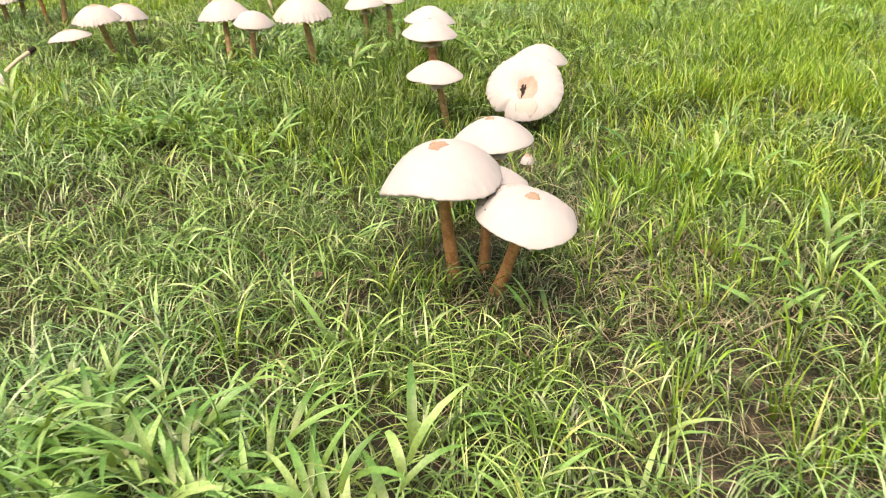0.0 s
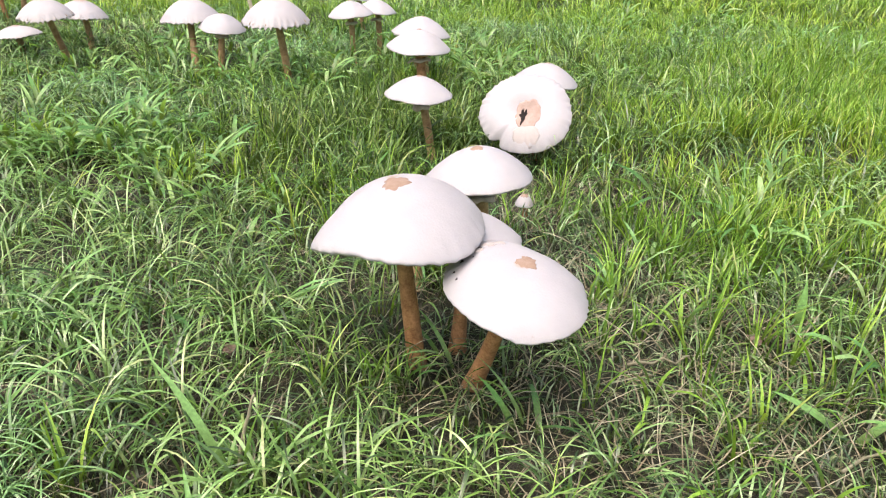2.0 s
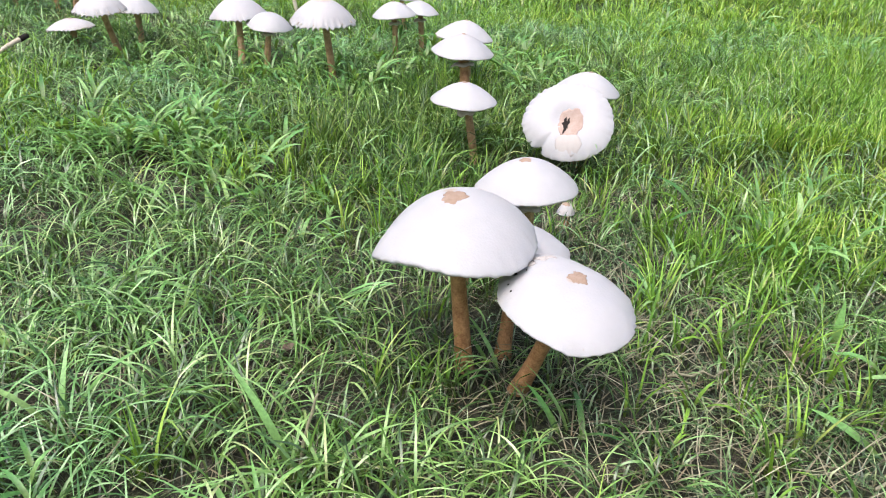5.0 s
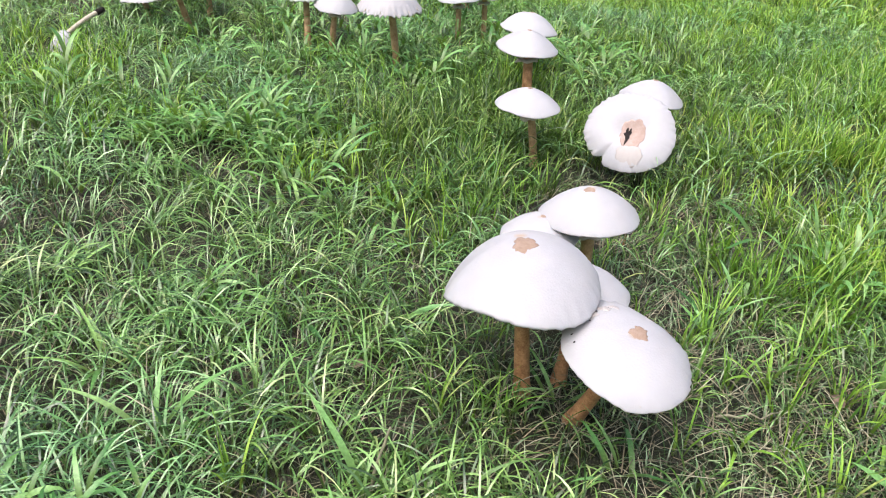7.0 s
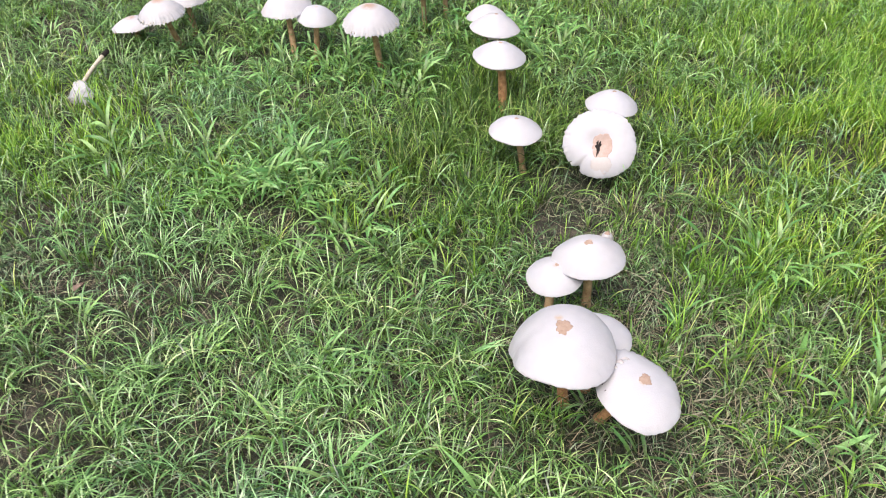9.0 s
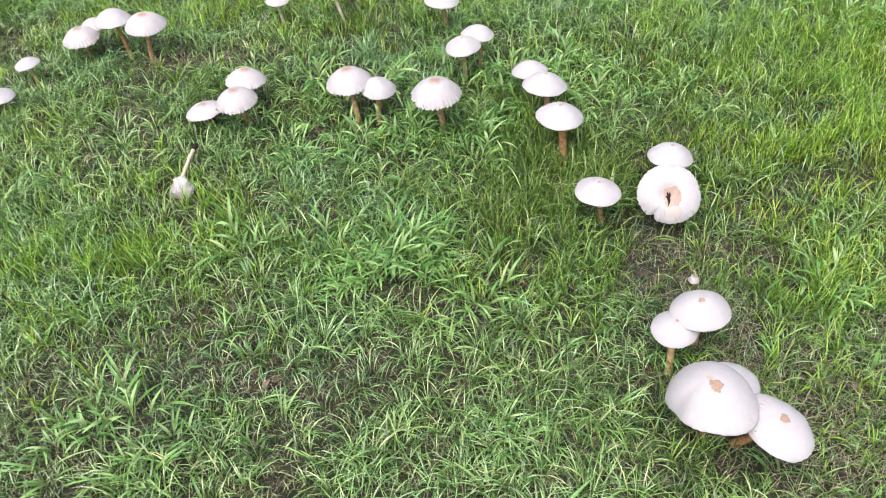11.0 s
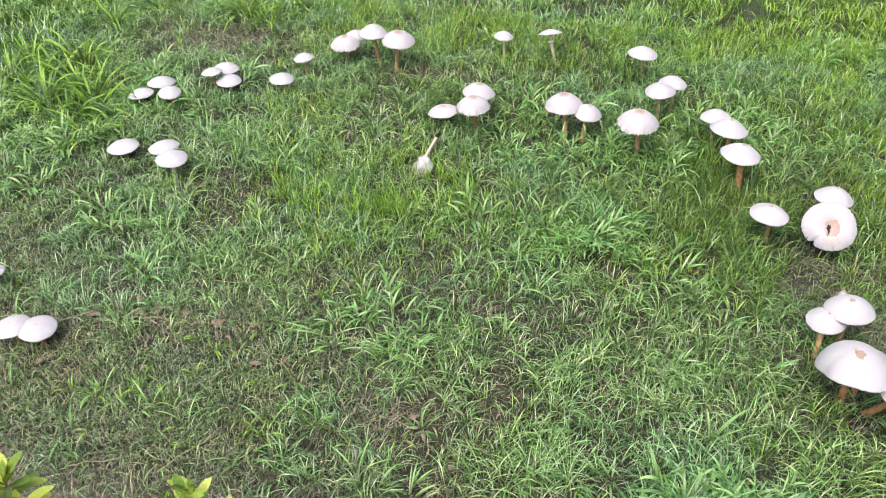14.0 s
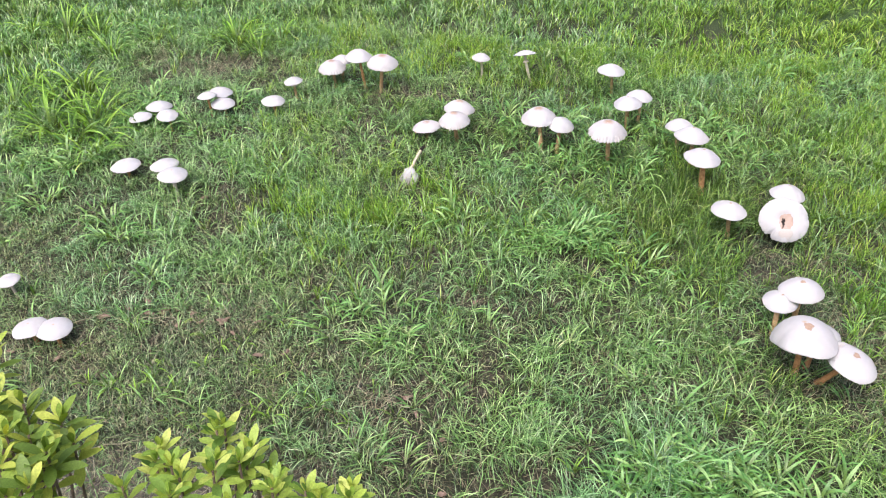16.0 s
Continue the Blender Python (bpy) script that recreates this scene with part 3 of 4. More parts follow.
mushroom((-0.689, 2.678, 0.078), 0.106, 0.2, (-0.681, 2.688), FLAT, (4, 150), 1, 0, 2.0, 0.001, stem_r=0.0055, ring=False, seed=46)
mushroom((-0.594, 2.583, 0.100), 0.107, 0.2, (-0.566, 2.540), "white mushroom with a flat cap on a pale stem", (4, 320), 1, 0, 2.0, 0.001, stem_r=0.0068, ring=False, pale=True, seed=47)
mushroom((-0.560, 1.752, 0.078), 0.095, 0.17, (-0.554, 1.755), FLAT, (4, 170), 1, 0, 2.2, 0, stem_r=0.0055, ring=False, seed=48)
mushroom((-0.487, 1.763, 0.079), 0.094, 0.18, (-0.484, 1.759), FLAT, (5, 330), 1, 0, 2.2, 0, stem_r=0.0055, ring=False, seed=49)
mushroom((-0.772, 1.926, 0.074), 0.071, 0.2, (-0.761, 1.928), FLAT, (4, 200), 1, 0, 2.2, 0, stem_r=0.0048, ring=False, pale=True, seed=50)
mushroom((1.533, 2.507, 0.037), 0.025, 0.6, (1.533, 2.509), "tiny closed mushroom button in short grass", (0, 0), 1, 0, 2.6, 0, "tan", 0.0045, 0.02, patch=(0.0, -0.001, 0.005, 1.0), ring=False, seed=51, gills=20, wave=0)


def fallen_mushroom():
    """Crumpled cap lying in the grass with its stalk sticking up behind."""
    rnd = random.Random(77)
    foot, tip = Vector((0.214, 2.85, 0.032)), Vector((0.236, 2.972, 0.082))
    root = new("mushroom")
    root.location = foot
    tagged(root, "broken white mushroom lying over with stalk in the air", "mushroom", "fairy ring of mushrooms")
    d = (tip - foot).normalized()
    place = Matrix.Translation((0, 0, -0.012)) @ (Vector((0, 0, 0.8)) - d).normalized().to_track_quat("Z", "Y").to_matrix().to_4x4()
    radius = cap_shape(0.037, 0.9, 0.4, 0.14, 0.07, None, rnd)
    cap = part("cap", build_cap(radius, 0.02, 1.6, 0, 0.003, 0.005, 0.08, 0, rnd, CAP_WHITE), root, "crumpled cap", place)
    part("gills", build_gills(radius, 0.02, 1.6, 0.003, 40, CAP_WHITE), cap, "")
    span = tip - foot
    path = [span * (i / 8) + Vector((0, 0, 0.006 * math.sin(i / 8 * math.pi))) for i in range(9)]
    v, f = sweep(path, [0.0062, 0.0056, 0.0052, 0.005, 0.005, 0.005, 0.0052, 0.0056, 0.006], 12)
    part("stem", mesh_of("stem", v, f, STALK_TAN), root, "tan stalk")
    v, f = sweep([path[7] * 0.985, span * 1.035], [0.0068, 0.0062], 12)
    part("stem_end", mesh_of("stem_end", v, f, DARK), root, "dark broken end")


fallen_mushroom()


# ---- shrubs ----
def shrub_leaf_mesh(length, width, curl, mat):
    verts, uvs, faces = [], [], []
    n = 6
    for i in range(n + 1):
        t = i / n
        w = width * (math.sin(math.pi * min(1, 0.05 + 0.93 * t**1.5)) ** 0.72) * 0.5
        z = curl * length * t * t
        for j, side in enumerate((-1, 0, 1)):
            verts.append((side * w, t * length, z + (0.12 * w * abs(side) * 2)))
            uvs.append((0.5 + 0.5 * side, 0.25 + 0.75 * t))
    for i in range(n):
        for j in range(2):
            a = i * 3 + j
            faces.append((a, a + 1, a + 4, a + 3))
    return mesh_of("leaf", verts, faces, mat, True, uvs)


def shrub(base, whorls, mat, label, leaf_len, seed):
    rnd = random.Random(seed)
    root = new("shrub")
    root.location = (*base, float(ground_height(*base)))
    tagged(root, label, "shrub")
    shapes = [shrub_leaf_mesh(leaf_len * k, leaf_len * 0.37 * k, c, mat) for k, c in ((1.0, -0.12), (0.85, 0.05), (1.1, -0.25), (0.65, 0.1))]
    origin = Vector(root.location)
    for x, y, z in whorls:
        tip = Vector((x, y, z)) - origin
        start = Vector((tip.x * 0.12 + rnd.uniform(-0.02, 0.02), tip.y * 0.12 + rnd.uniform(-0.02, 0.02), -0.01))
        mid = start.lerp(tip, 0.55) + Vector((tip.x * 0.14, tip.y * 0.14, -0.03))
        path = [(1 - t) ** 2 * start + 2 * t * (1 - t) * mid + t * t * tip for t in [i / 7 for i in range(8)]]
        v, f = sweep(path, [0.0042 - 0.00035 * i for i in range(8)], 7)
        branch = part("branch", mesh_of("branch", v, f, BARK), root)
        grow = (path[-1] - path[-2]).normalized().lerp(Vector((0, 0, 1)), 0.5).normalized()
        turn = grow.to_track_quat("Z", "Y").to_matrix().to_4x4()
        count = rnd.randint(13, 15)
        for k in range(count):
            if k >= count - 3:
                up, me, down = rnd.uniform(58, 82), shapes[3], 0.0
            elif k < 5:
                up, me, down = rnd.uniform(6, 42), shapes[rnd.choice((0, 2, 2))], -rnd.uniform(0.02, 0.042)
            else:
                up, me, down = rnd.uniform(26, 66), shapes[rnd.choice((0, 0, 1, 2))], -rnd.uniform(0.0, 0.016)
            m = Matrix.Translation(tip) @ turn @ Matrix.Translation((0, 0, down)) @ pose(0, 0, 0, 0, 0, 137.5 * k + rnd.uniform(-15, 15)) @ pose(0, 0, 0, up, rnd.uniform(-12, 12), 0)
            part("leaf", me, branch, "", m)


rnd = random.Random(5)
right_whorls = [(0.475, 1.085, 0.66), (0.415, 1.04, 0.66), (0.53, 1.075, 0.65), (0.585, 1.035, 0.65), (0.655, 1.015, 0.655), (0.69, 1.035, 0.66), (0.45, 1.01, 0.67), (0.505, 1.03, 0.67), (0.40, 0.97, 0.66), (0.48, 0.96, 0.68), (0.56, 0.965, 0.68), (0.63, 0.955, 0.68), (0.70, 0.965, 0.68), (0.52, 1.0, 0.69), (0.60, 1.0, 0.68)]
right_whorls += [(rnd.uniform(0.40, 0.74), rnd.uniform(0.72, 0.93), rnd.uniform(0.6, 0.68)) for _ in range(3)]
right_whorls += [(x + rnd.uniform(-0.03, 0.03), y + rnd.uniform(-0.025, 0.012), z - rnd.uniform(-0.01, 0.03)) for x, y, z in right_whorls[:8]]
right_whorls += [(x + rnd.uniform(-0.02, 0.02), y + rnd.uniform(-0.03, 0.01), z - rnd.uniform(0.035, 0.09)) for x, y, z in right_whorls[:6]]
left_whorls = [(0.085, 1.13, 0.645), (0.05, 1.10, 0.65), (0.23, 1.055, 0.665), (0.285, 1.055, 0.645), (0.26, 0.99, 0.68), (0.335, 0.975, 0.685), (0.17, 1.06, 0.66), (0.29, 0.94, 0.69), (0.345, 0.925, 0.68), (0.15, 1.0, 0.68), (0.20, 1.01, 0.69), (0.21, 0.94, 0.68), (0.12, 1.06, 0.66)]
left_whorls += [(rnd.uniform(0.0, 0.34), rnd.uniform(0.7, 0.93), rnd.uniform(0.6, 0.68)) for _ in range(3)]
left_whorls += [(x + rnd.uniform(-0.03, 0.03), y + rnd.uniform(-0.025, 0.012), z - rnd.uniform(-0.01, 0.03)) for x, y, z in left_whorls[:8]]
left_whorls += [(x + rnd.uniform(-0.03, 0.02), y + rnd.uniform(-0.03, 0.01), z - rnd.uniform(0.035, 0.09)) for x, y, z in left_whorls[:6]]
left_whorls = [(x - 0.035, y, z - 0.004) for x, y, z in left_whorls]
right_whorls = [(x + 0.006, y, z - 0.012) for x, y, z in right_whorls]
NEAR_LAWN = "low shrub with yellow-green whorled leaves beside the lawn"
DARKER = "low shrub with darker green and some yellow whorled leaves"
shrub((0.46, 0.86), [w for w in right_whorls if w[0] < 0.53], SHRUB_LEAF, NEAR_LAWN, 0.032, 61)
shrub((0.63, 0.86), [w for w in right_whorls if w[0] >= 0.53], SHRUB_LEAF, NEAR_LAWN, 0.031, 63)
shrub((0.05, 0.92), [w for w in left_whorls if w[0] < 0.165], SHRUB_DARK, DARKER, 0.042, 62)
shrub((0.235, 0.86), [w for w in left_whorls if w[0] >= 0.165], SHRUB_DARK, DARKER, 0.04, 64)


# ---- dead leaves and twigs ----
def dead_leaf(x, y, size, turn, lobes, seed):
    rnd = random.Random(seed)
    n = 26
    verts = [(0, 0, 0.004)]
    for ring_f in (0.5, 1.0):
        for k in range(n):
            a = 2 * math.pi * k / n
            r = size * ring_f * (0.55 + 0.45 * abs(math.cos(lobes * a / 2)) ** 0.8) * (1 + rnd.uniform(-0.08, 0.08))
            verts.append((r * math.cos(a), 0.6 * r * math.sin(a), 0.004 + 0.14 * size * ring_f**2 * math.sin(2 * a + seed)))
    faces = [(0, 1 + k, 1 + (k + 1) % n) for k in range(n)]
    faces += [(1 + k, 1 + n + k, 1 + n + (k + 1) % n, 1 + (k + 1) % n) for k in range(n)]
    ob = new("dead_leaf", mesh_of("dead_leaf", verts, faces, DEAD_LEAF))
    solid = ob.modifiers.new("thickness", "SOLIDIFY")
    solid.thickness = 0.0006
    ob.matrix_basis = pose(x, y, float(ground_height(x, y)) + 0.01, rnd.uniform(-12, 12), rnd.uniform(-12, 12), turn)
    return tagged(ob, "curled brown dead leaf lying on the thatch", "leaf", "fallen leaves")


for i, (x, y, s, a, l) in enumerate((
        (-0.08, 1.95, 0.024, 70, 3), (-0.43, 1.89, 0.022, 20, 2), (-0.50, 2.27, 0.018, 130, 2), (0.08, 1.84, 0.016, 10, 3), (0.15, 1.87, 0.014, 80, 2),
        (-0.27, 1.95, 0.02, 45, 3), (-0.20, 1.91, 0.016, 100, 2), (-0.34, 1.98, 0.018, 160, 3), (0.12, 2.51, 0.013, 30, 2), (-0.48, 2.57, 0.016, 60, 2),
        (0.64, 1.67, 0.014, 50, 2), (0.43, 1.65, 0.013, 120, 2), (1.32, 2.07, 0.013, 20, 3), (0.61, 2.20, 0.013, 75, 2), (1.80, 2.22, 0.014, 95, 2),
        (-0.31, 1.93, 0.017, 15, 3), (-0.24, 1.97, 0.014, 140, 2), (-0.14, 1.93, 0.013, 65, 2), (-0.38, 1.94, 0.015, 100, 3), (-0.18, 1.96, 0.015, 25, 3), (-0.03, 1.91, 0.012, 150, 2), (0.02, 1.97, 0.012, 40, 2), (-0.45, 1.70, 0.013, 80, 2), (-0.60, 1.70, 0.012, 10, 2), (0.52, 1.79, 0.015, 35, 3), (0.56, 1.74, 0.012, 120, 2), (0.3, 1.42, 0.011, 60, 2), (0.12, 1.4, 0.012, 95, 2), (0.68, 1.52, 0.012, 20, 3))):
    dead_leaf(x, y, s, a, l, i + 3)


def twig(x, y, length, turn, seed):
    rnd = random.Random(seed)
    path = [Vector((length * (t / 6 - 0.5), rnd.uniform(-0.004, 0.004), 0.016 + rnd.uniform(-0.002, 0.004))) for t in range(7)]
    v, f = sweep(path, [0.0016 - 0.00012 * i for i in range(7)], 6)
    ob = new("twig", mesh_of("twig", v, f, STRAW, True, [(0.5, 0.6)] * len(v)))
    ob.matrix_basis = pose(x, y, float(ground_height(x, y)), 0, 0, turn)
    return tagged(ob, "thin dry straw-coloured twig on the ground", "twig", "fallen twigs")


for i, (x, y, s, a) in enumerate(((-0.28, 1.91, 0.12, 15), (-0.46, 1.87, 0.1, 40), (0.07, 1.55, 0.16, 60), (-0.12, 1.47, 0.12, 25), (0.49, 1.76, 0.1, 170), (-0.11, 2.12, 0.14, 10), (1.71, 2.15, 0.07, 30), (1.87, 2.06, 0.09, 45))):
    twig(x, y, s, a, i + 40)


# ---- runners and stalks ----
def runner(points, label, mat, r, name):
    path = [Vector((x, y, float(ground_height(x, y)) + z)) for x, y, z in points]
    smooth = []
    for i in range(len(path) - 1):
        for t in (0.0, 0.34, 0.67):
            smooth.append(path[i].lerp(path[i + 1], t) + Vector((0, 0, 0.003 * math.sin(3.1 * t))))
    smooth.append(path[-1])
    v, f = sweep(smooth, [r * (1.25 if i % 3 == 0 else 1.0) * (1 - 0.45 * i / len(smooth)) for i in range(len(smooth))], 7)
    ob = new(name, mesh_of(name, v, f, mat, True, [(0.5, 0.6)] * len(v)))
    return tagged(ob, label, "grass", "long grass stems")


STALK = "long pale green grass runner lying over the lawn"
runner(((0.28, 1.95, 0.012), (0.33, 1.962, 0.022), (0.38, 1.965, 0.026), (0.43, 1.985, 0.022)), STALK, BROAD, 0.0021, "grass_runner")
runner(((0.35, 1.995, 0.014), (0.4, 2.01, 0.024), (0.46, 2.0, 0.026), (0.51, 2.02, 0.014)), STALK, BROAD, 0.002, "grass_runner")
runner(((0.70, 2.44, 0.02), (0.62, 2.40, 0.026), (0.55, 2.38, 0.018)), STALK, BROAD, 0.0019, "grass_runner")
runner(((0.88, 2.40, 0.02), (0.96, 2.37, 0.028), (1.03, 2.33, 0.016)), STALK, BROAD, 0.0019, "grass_runner")
runner(((1.40, 1.915, 0.0), (1.403, 1.918, 0.03), (1.408, 1.925, 0.055), (1.411, 1.93, 0.07)), "dry brown upright grass stalk", STRAW, 0.0017, "grass_stalk")


# ---- grass ----
def blades(name, x, y, z, heading, length, width, lean, bend, twist, mat, steps=5, fold=0.0, waist=0.0):
    """One mesh of many arching blades, each with its own foot, heading, length, width, lean and bend."""
    n = len(x)
    px, py, pz = x.copy(), y.copy(), z.copy()
    ch, sh = np.cos(heading), np.sin(heading)
    rows = 3 if fold else 2
    verts = np.zeros((n, steps * rows + 1, 3), np.float32)
    uv = np.zeros((n, steps * rows + 1, 2), np.float32)
    seg = length / steps
    for k in range(steps + 1):
        s = k / steps
        th = lean + bend * s**1.15
        tx, ty, tz = np.sin(th) * ch, np.sin(th) * sh, np.cos(th)
        nx, ny, nz = np.cos(th) * ch, np.cos(th) * sh, -np.sin(th)
        tw = twist * s
        sx, sy, sz = -sh * np.cos(tw) + nx * np.sin(tw), ch * np.cos(tw) + ny * np.sin(tw), nz * np.sin(tw)
        if k == steps:
            verts[:, -1] = np.stack([px, py, np.maximum(pz, z + 0.003)], 1)
            uv[:, -1] = (0.5, 1.0)
            break
        w = 0.5 * width * (1 - s**2.8) * (1 - waist * np.exp(-((s / 0.16) ** 2)))
        offs = (-1, 0, 1) if fold else (-1, 1)
        for j, o in enumerate(offs):
            dip = fold * w * abs(o)
            verts[:, k * rows + j] = np.stack([px + o * w * sx - dip * nx, py + o * w * sy - dip * ny, pz + o * w * sz - dip * nz], 1)
            uv[:, k * rows + j] = (0.5 + 0.5 * o, s)
        px, py, pz = px + tx * seg, py + ty * seg, np.maximum(pz + tz * seg, z + 0.003)
    loops, sizes = [], []
    for k in range(steps - 1):
        for j in range(rows - 1):
            a = k * rows + j
            loops += [a, a + 1, a + 1 + rows, a + rows]
            sizes.append(4)
    for j in range(rows - 1):
        a = (steps - 1) * rows + j
        loops += [a, a + 1, steps * rows]
        sizes.append(3)
    per = steps * rows + 1
    loops = (np.array(loops, np.int32)[None] + (np.arange(n, dtype=np.int32) * per)[:, None]).ravel()
    sizes = np.tile(np.array(sizes, np.int32), n)
    me = bpy.data.meshes.new(name)
    me.vertices.add(n * per)
    me.vertices.foreach_set("co", verts.ravel())
    me.loops.add(len(loops))
    me.loops.foreach_set("vertex_index", loops)
    me.polygons.add(len(sizes))
    starts = np.concatenate([[0], np.cumsum(sizes)[:-1]]).astype(np.int32)
    me.polygons.foreach_set("loop_start", starts)
    me.polygons.foreach_set("loop_total", sizes)
    me.polygons.foreach_set("use_smooth", np.ones(len(sizes), bool))
    me.update(calc_edges=True)
    layer = me.uv_layers.new(name="UVMap")
    layer.data.foreach_set("uv", uv.reshape(-1, 2)[loops].ravel())
    me.materials.append(mat)
    return me


RNG = np.random.default_rng(7)

# Bare spots, some cleared so low mushrooms show to the camera: x, y, radius along x and y, how bare.
BARE = ((-0.565, 2.49, 0.06, 0.05, 0.8), (1.54, 2.28, 0.08, 0.045, 0.95), (0.2, 1.36, 0.55, 0.13, 0.95), (1.62, 2.12, 0.1, 0.06, 0.3), (1.66, 1.98, 0.07, 0.05, 0.25), (1.19, 2.3, 0.035, 0.03, 0.6), (-1.12, 3.72, 0.36, 0.2, 1.25), (-0.25, 1.94, 0.26, 0.08, 0.5), (0.49, 1.76, 0.1, 0.1, 0.8), (0.09, 1.33, 0.4, 0.12, 0.5), (0.64, 1.63, 0.14, 0.1, 0.7),
        (1.35, 2.07, 0.03, 0.03, 0.5), (1.28, 2.16, 0.03, 0.03, 0.4), (1.80, 2.25, 0.11, 0.06, 0.5), (1.73, 2.13, 0.08, 0.04, 0.3), (0.59, 2.22, 0.06, 0.05, 0.8), (0.95, 2.06, 0.04, 0.03, 0.25),
        (0.01, 3.57, 0.25, 0.08, 1.0), (1.49, 2.67, 0.1, 0.06, 0.35), (1.537, 2.475, 0.045, 0.05, 0.9), (0.214, 2.815, 0.06, 0.05, 0.9), (1.61, 2.64, 0.14, 0.07, 0.5), (1.25, 2.22, 0.04, 0.03, 0.4), (-0.54, 1.74, 0.16, 0.08, 0.6), (-0.82, 2.43, 0.1, 0.06, 0.4), (1.69, 3.21, 0.2, 0.1, 0.4))
SHORT = ((-0.08, 1.67, 0.65, 0.5, 1.0), (0.34, 2.15, 0.35, 0.25, 0.55), (-0.91, 2.07, 0.5, 0.35, 0.7), (1.78, 2.2, 0.22, 0.28, 0.6), (1.66, 2.46, 0.2, 0.2, 0.6))
LUSH = ((1.4, 2.95, 0.25, 0.35, 1.0), (1.25, 2.85, 0.34, 0.34, 1.0), (0.95, 3.2, 0.35, 0.2, 0.9), (0.4, 3.25, 0.4, 0.18, 0.8), (1.4, 3.3, 0.25, 0.3, 0.8), (0.9, 3.75, 0.5, 0.2, 0.7))
TALL = ((1.8, 2.1, 0.2, 0.19, 0.2), (0.95, 3.2, 0.3, 0.16, 0.6), (1.2, 3.1, 0.16, 0.2, 0.8), (0.17, 2.62, 0.34, 0.26, 0.9), (1.3, 2.78, 0.26, 0.3, 1.0), (1.98, 3.12, 0.42, 0.8, 1.1), (2.3, 3.6, 0.5, 0.6, 1.0), (1.12, 4.27, 1.6, 0.55, 1.0), (-0.36, 4.61, 1.4, 0.6, 0.7), (2.57, 4.63, 0.9, 1.2, 0.9), (-0.37, 3.06, 0.2, 0.25, 0.6))
RING_TURF = ((1.48, 1.88, 0.2, 0.2, 0.4), (1.38, 2.62, 0.36, 0.36, 1.0), (1.2, 3.0, 0.7, 0.45, 1.0), (1.5, 2.6, 0.4, 0.4, 1.0), (1.52, 2.25, 0.3, 0.25, 0.9), (0.3, 3.3, 0.4, 0.28, 0.9), (1.4, 2.2, 0.25, 0.2, 0.6), (-0.1, 3.45, 0.35, 0.2, 0.7))
BROADS = ((1.06, 2.34, 0.2, 0.2, 0.3), (0.86, 2.53, 0.28, 0.14, 0.7), (0.36, 2.08, 0.17, 0.1, 0.4), (1.18, 1.66, 0.26, 0.08, 0.5), (0.81, 3.02, 0.32, 0.14, 0.9), (-1.18, 2.92, 0.22, 0.38, 1.0), (-1.94, 4.00, 0.5, 0.35, 0.9),
          (-0.95, 4.04, 0.3, 0.18, 0.8), (1.75, 2.52, 0.18, 0.14, 0.2), (0.95, 3.32, 0.3, 0.2, 0.6), (0.28, 3.39, 0.4, 0.15, 0.6), (-0.57, 2.95, 0.25, 0.18, 0.6), (1.41, 3.35, 0.3, 0.2, 0.7),
          (1.85, 4.11, 0.35, 0.35, 0.7), (0.56, 1.91, 0.2, 0.14, 0.12), (-0.63, 2.34, 0.3, 0.15, 0.4), (-1.47, 2.75, 0.3, 0.3, 0.7), (1.24, 1.6, 0.35, 0.07, 0.5))


def field(x, y, spots):
    v = np.zeros_like(x)
    for cx, cy, rx, ry, k in spots:
        v = np.maximum(v, k * blob(x, y, cx, cy, rx, ry))
    wob = lattice(x * 7, y * 7, 9) - 0.5
    return np.clip(v * (1 + 0.9 * wob), 0, 1)


def scatter(count, box, density):
    x0, x1, y0, y1 = box
    x, y = RNG.uniform(x0, x1, count), RNG.uniform(y0, y1, count)
    keep = RNG.uniform(0, 1, count) < density(x, y)
    return x[keep], y[keep]


def view_wedge(x, y):
    """The lawn before the shrubs, cut to the camera's view as it widens with distance."""
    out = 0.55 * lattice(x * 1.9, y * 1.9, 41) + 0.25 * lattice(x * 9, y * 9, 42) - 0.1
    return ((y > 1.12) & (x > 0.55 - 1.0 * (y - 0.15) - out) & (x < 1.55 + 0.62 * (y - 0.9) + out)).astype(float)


def tufted(count, box, density, per, spread):
    """Feet in tufts: each with a centre, and blades that lean away from it."""
    cx, cy = scatter(count, box, density)
    k = RNG.integers(per[0], per[1] + 1, len(cx))
    idx = np.repeat(np.arange(len(cx)), k)
    a, r = RNG.uniform(0, 2 * np.pi, len(idx)), spread * np.sqrt(RNG.uniform(0, 1, len(idx)))
    return cx[idx] + r * np.cos(a), cy[idx] + r * np.sin(a), a + RNG.normal(0, 0.5, len(idx)), idx


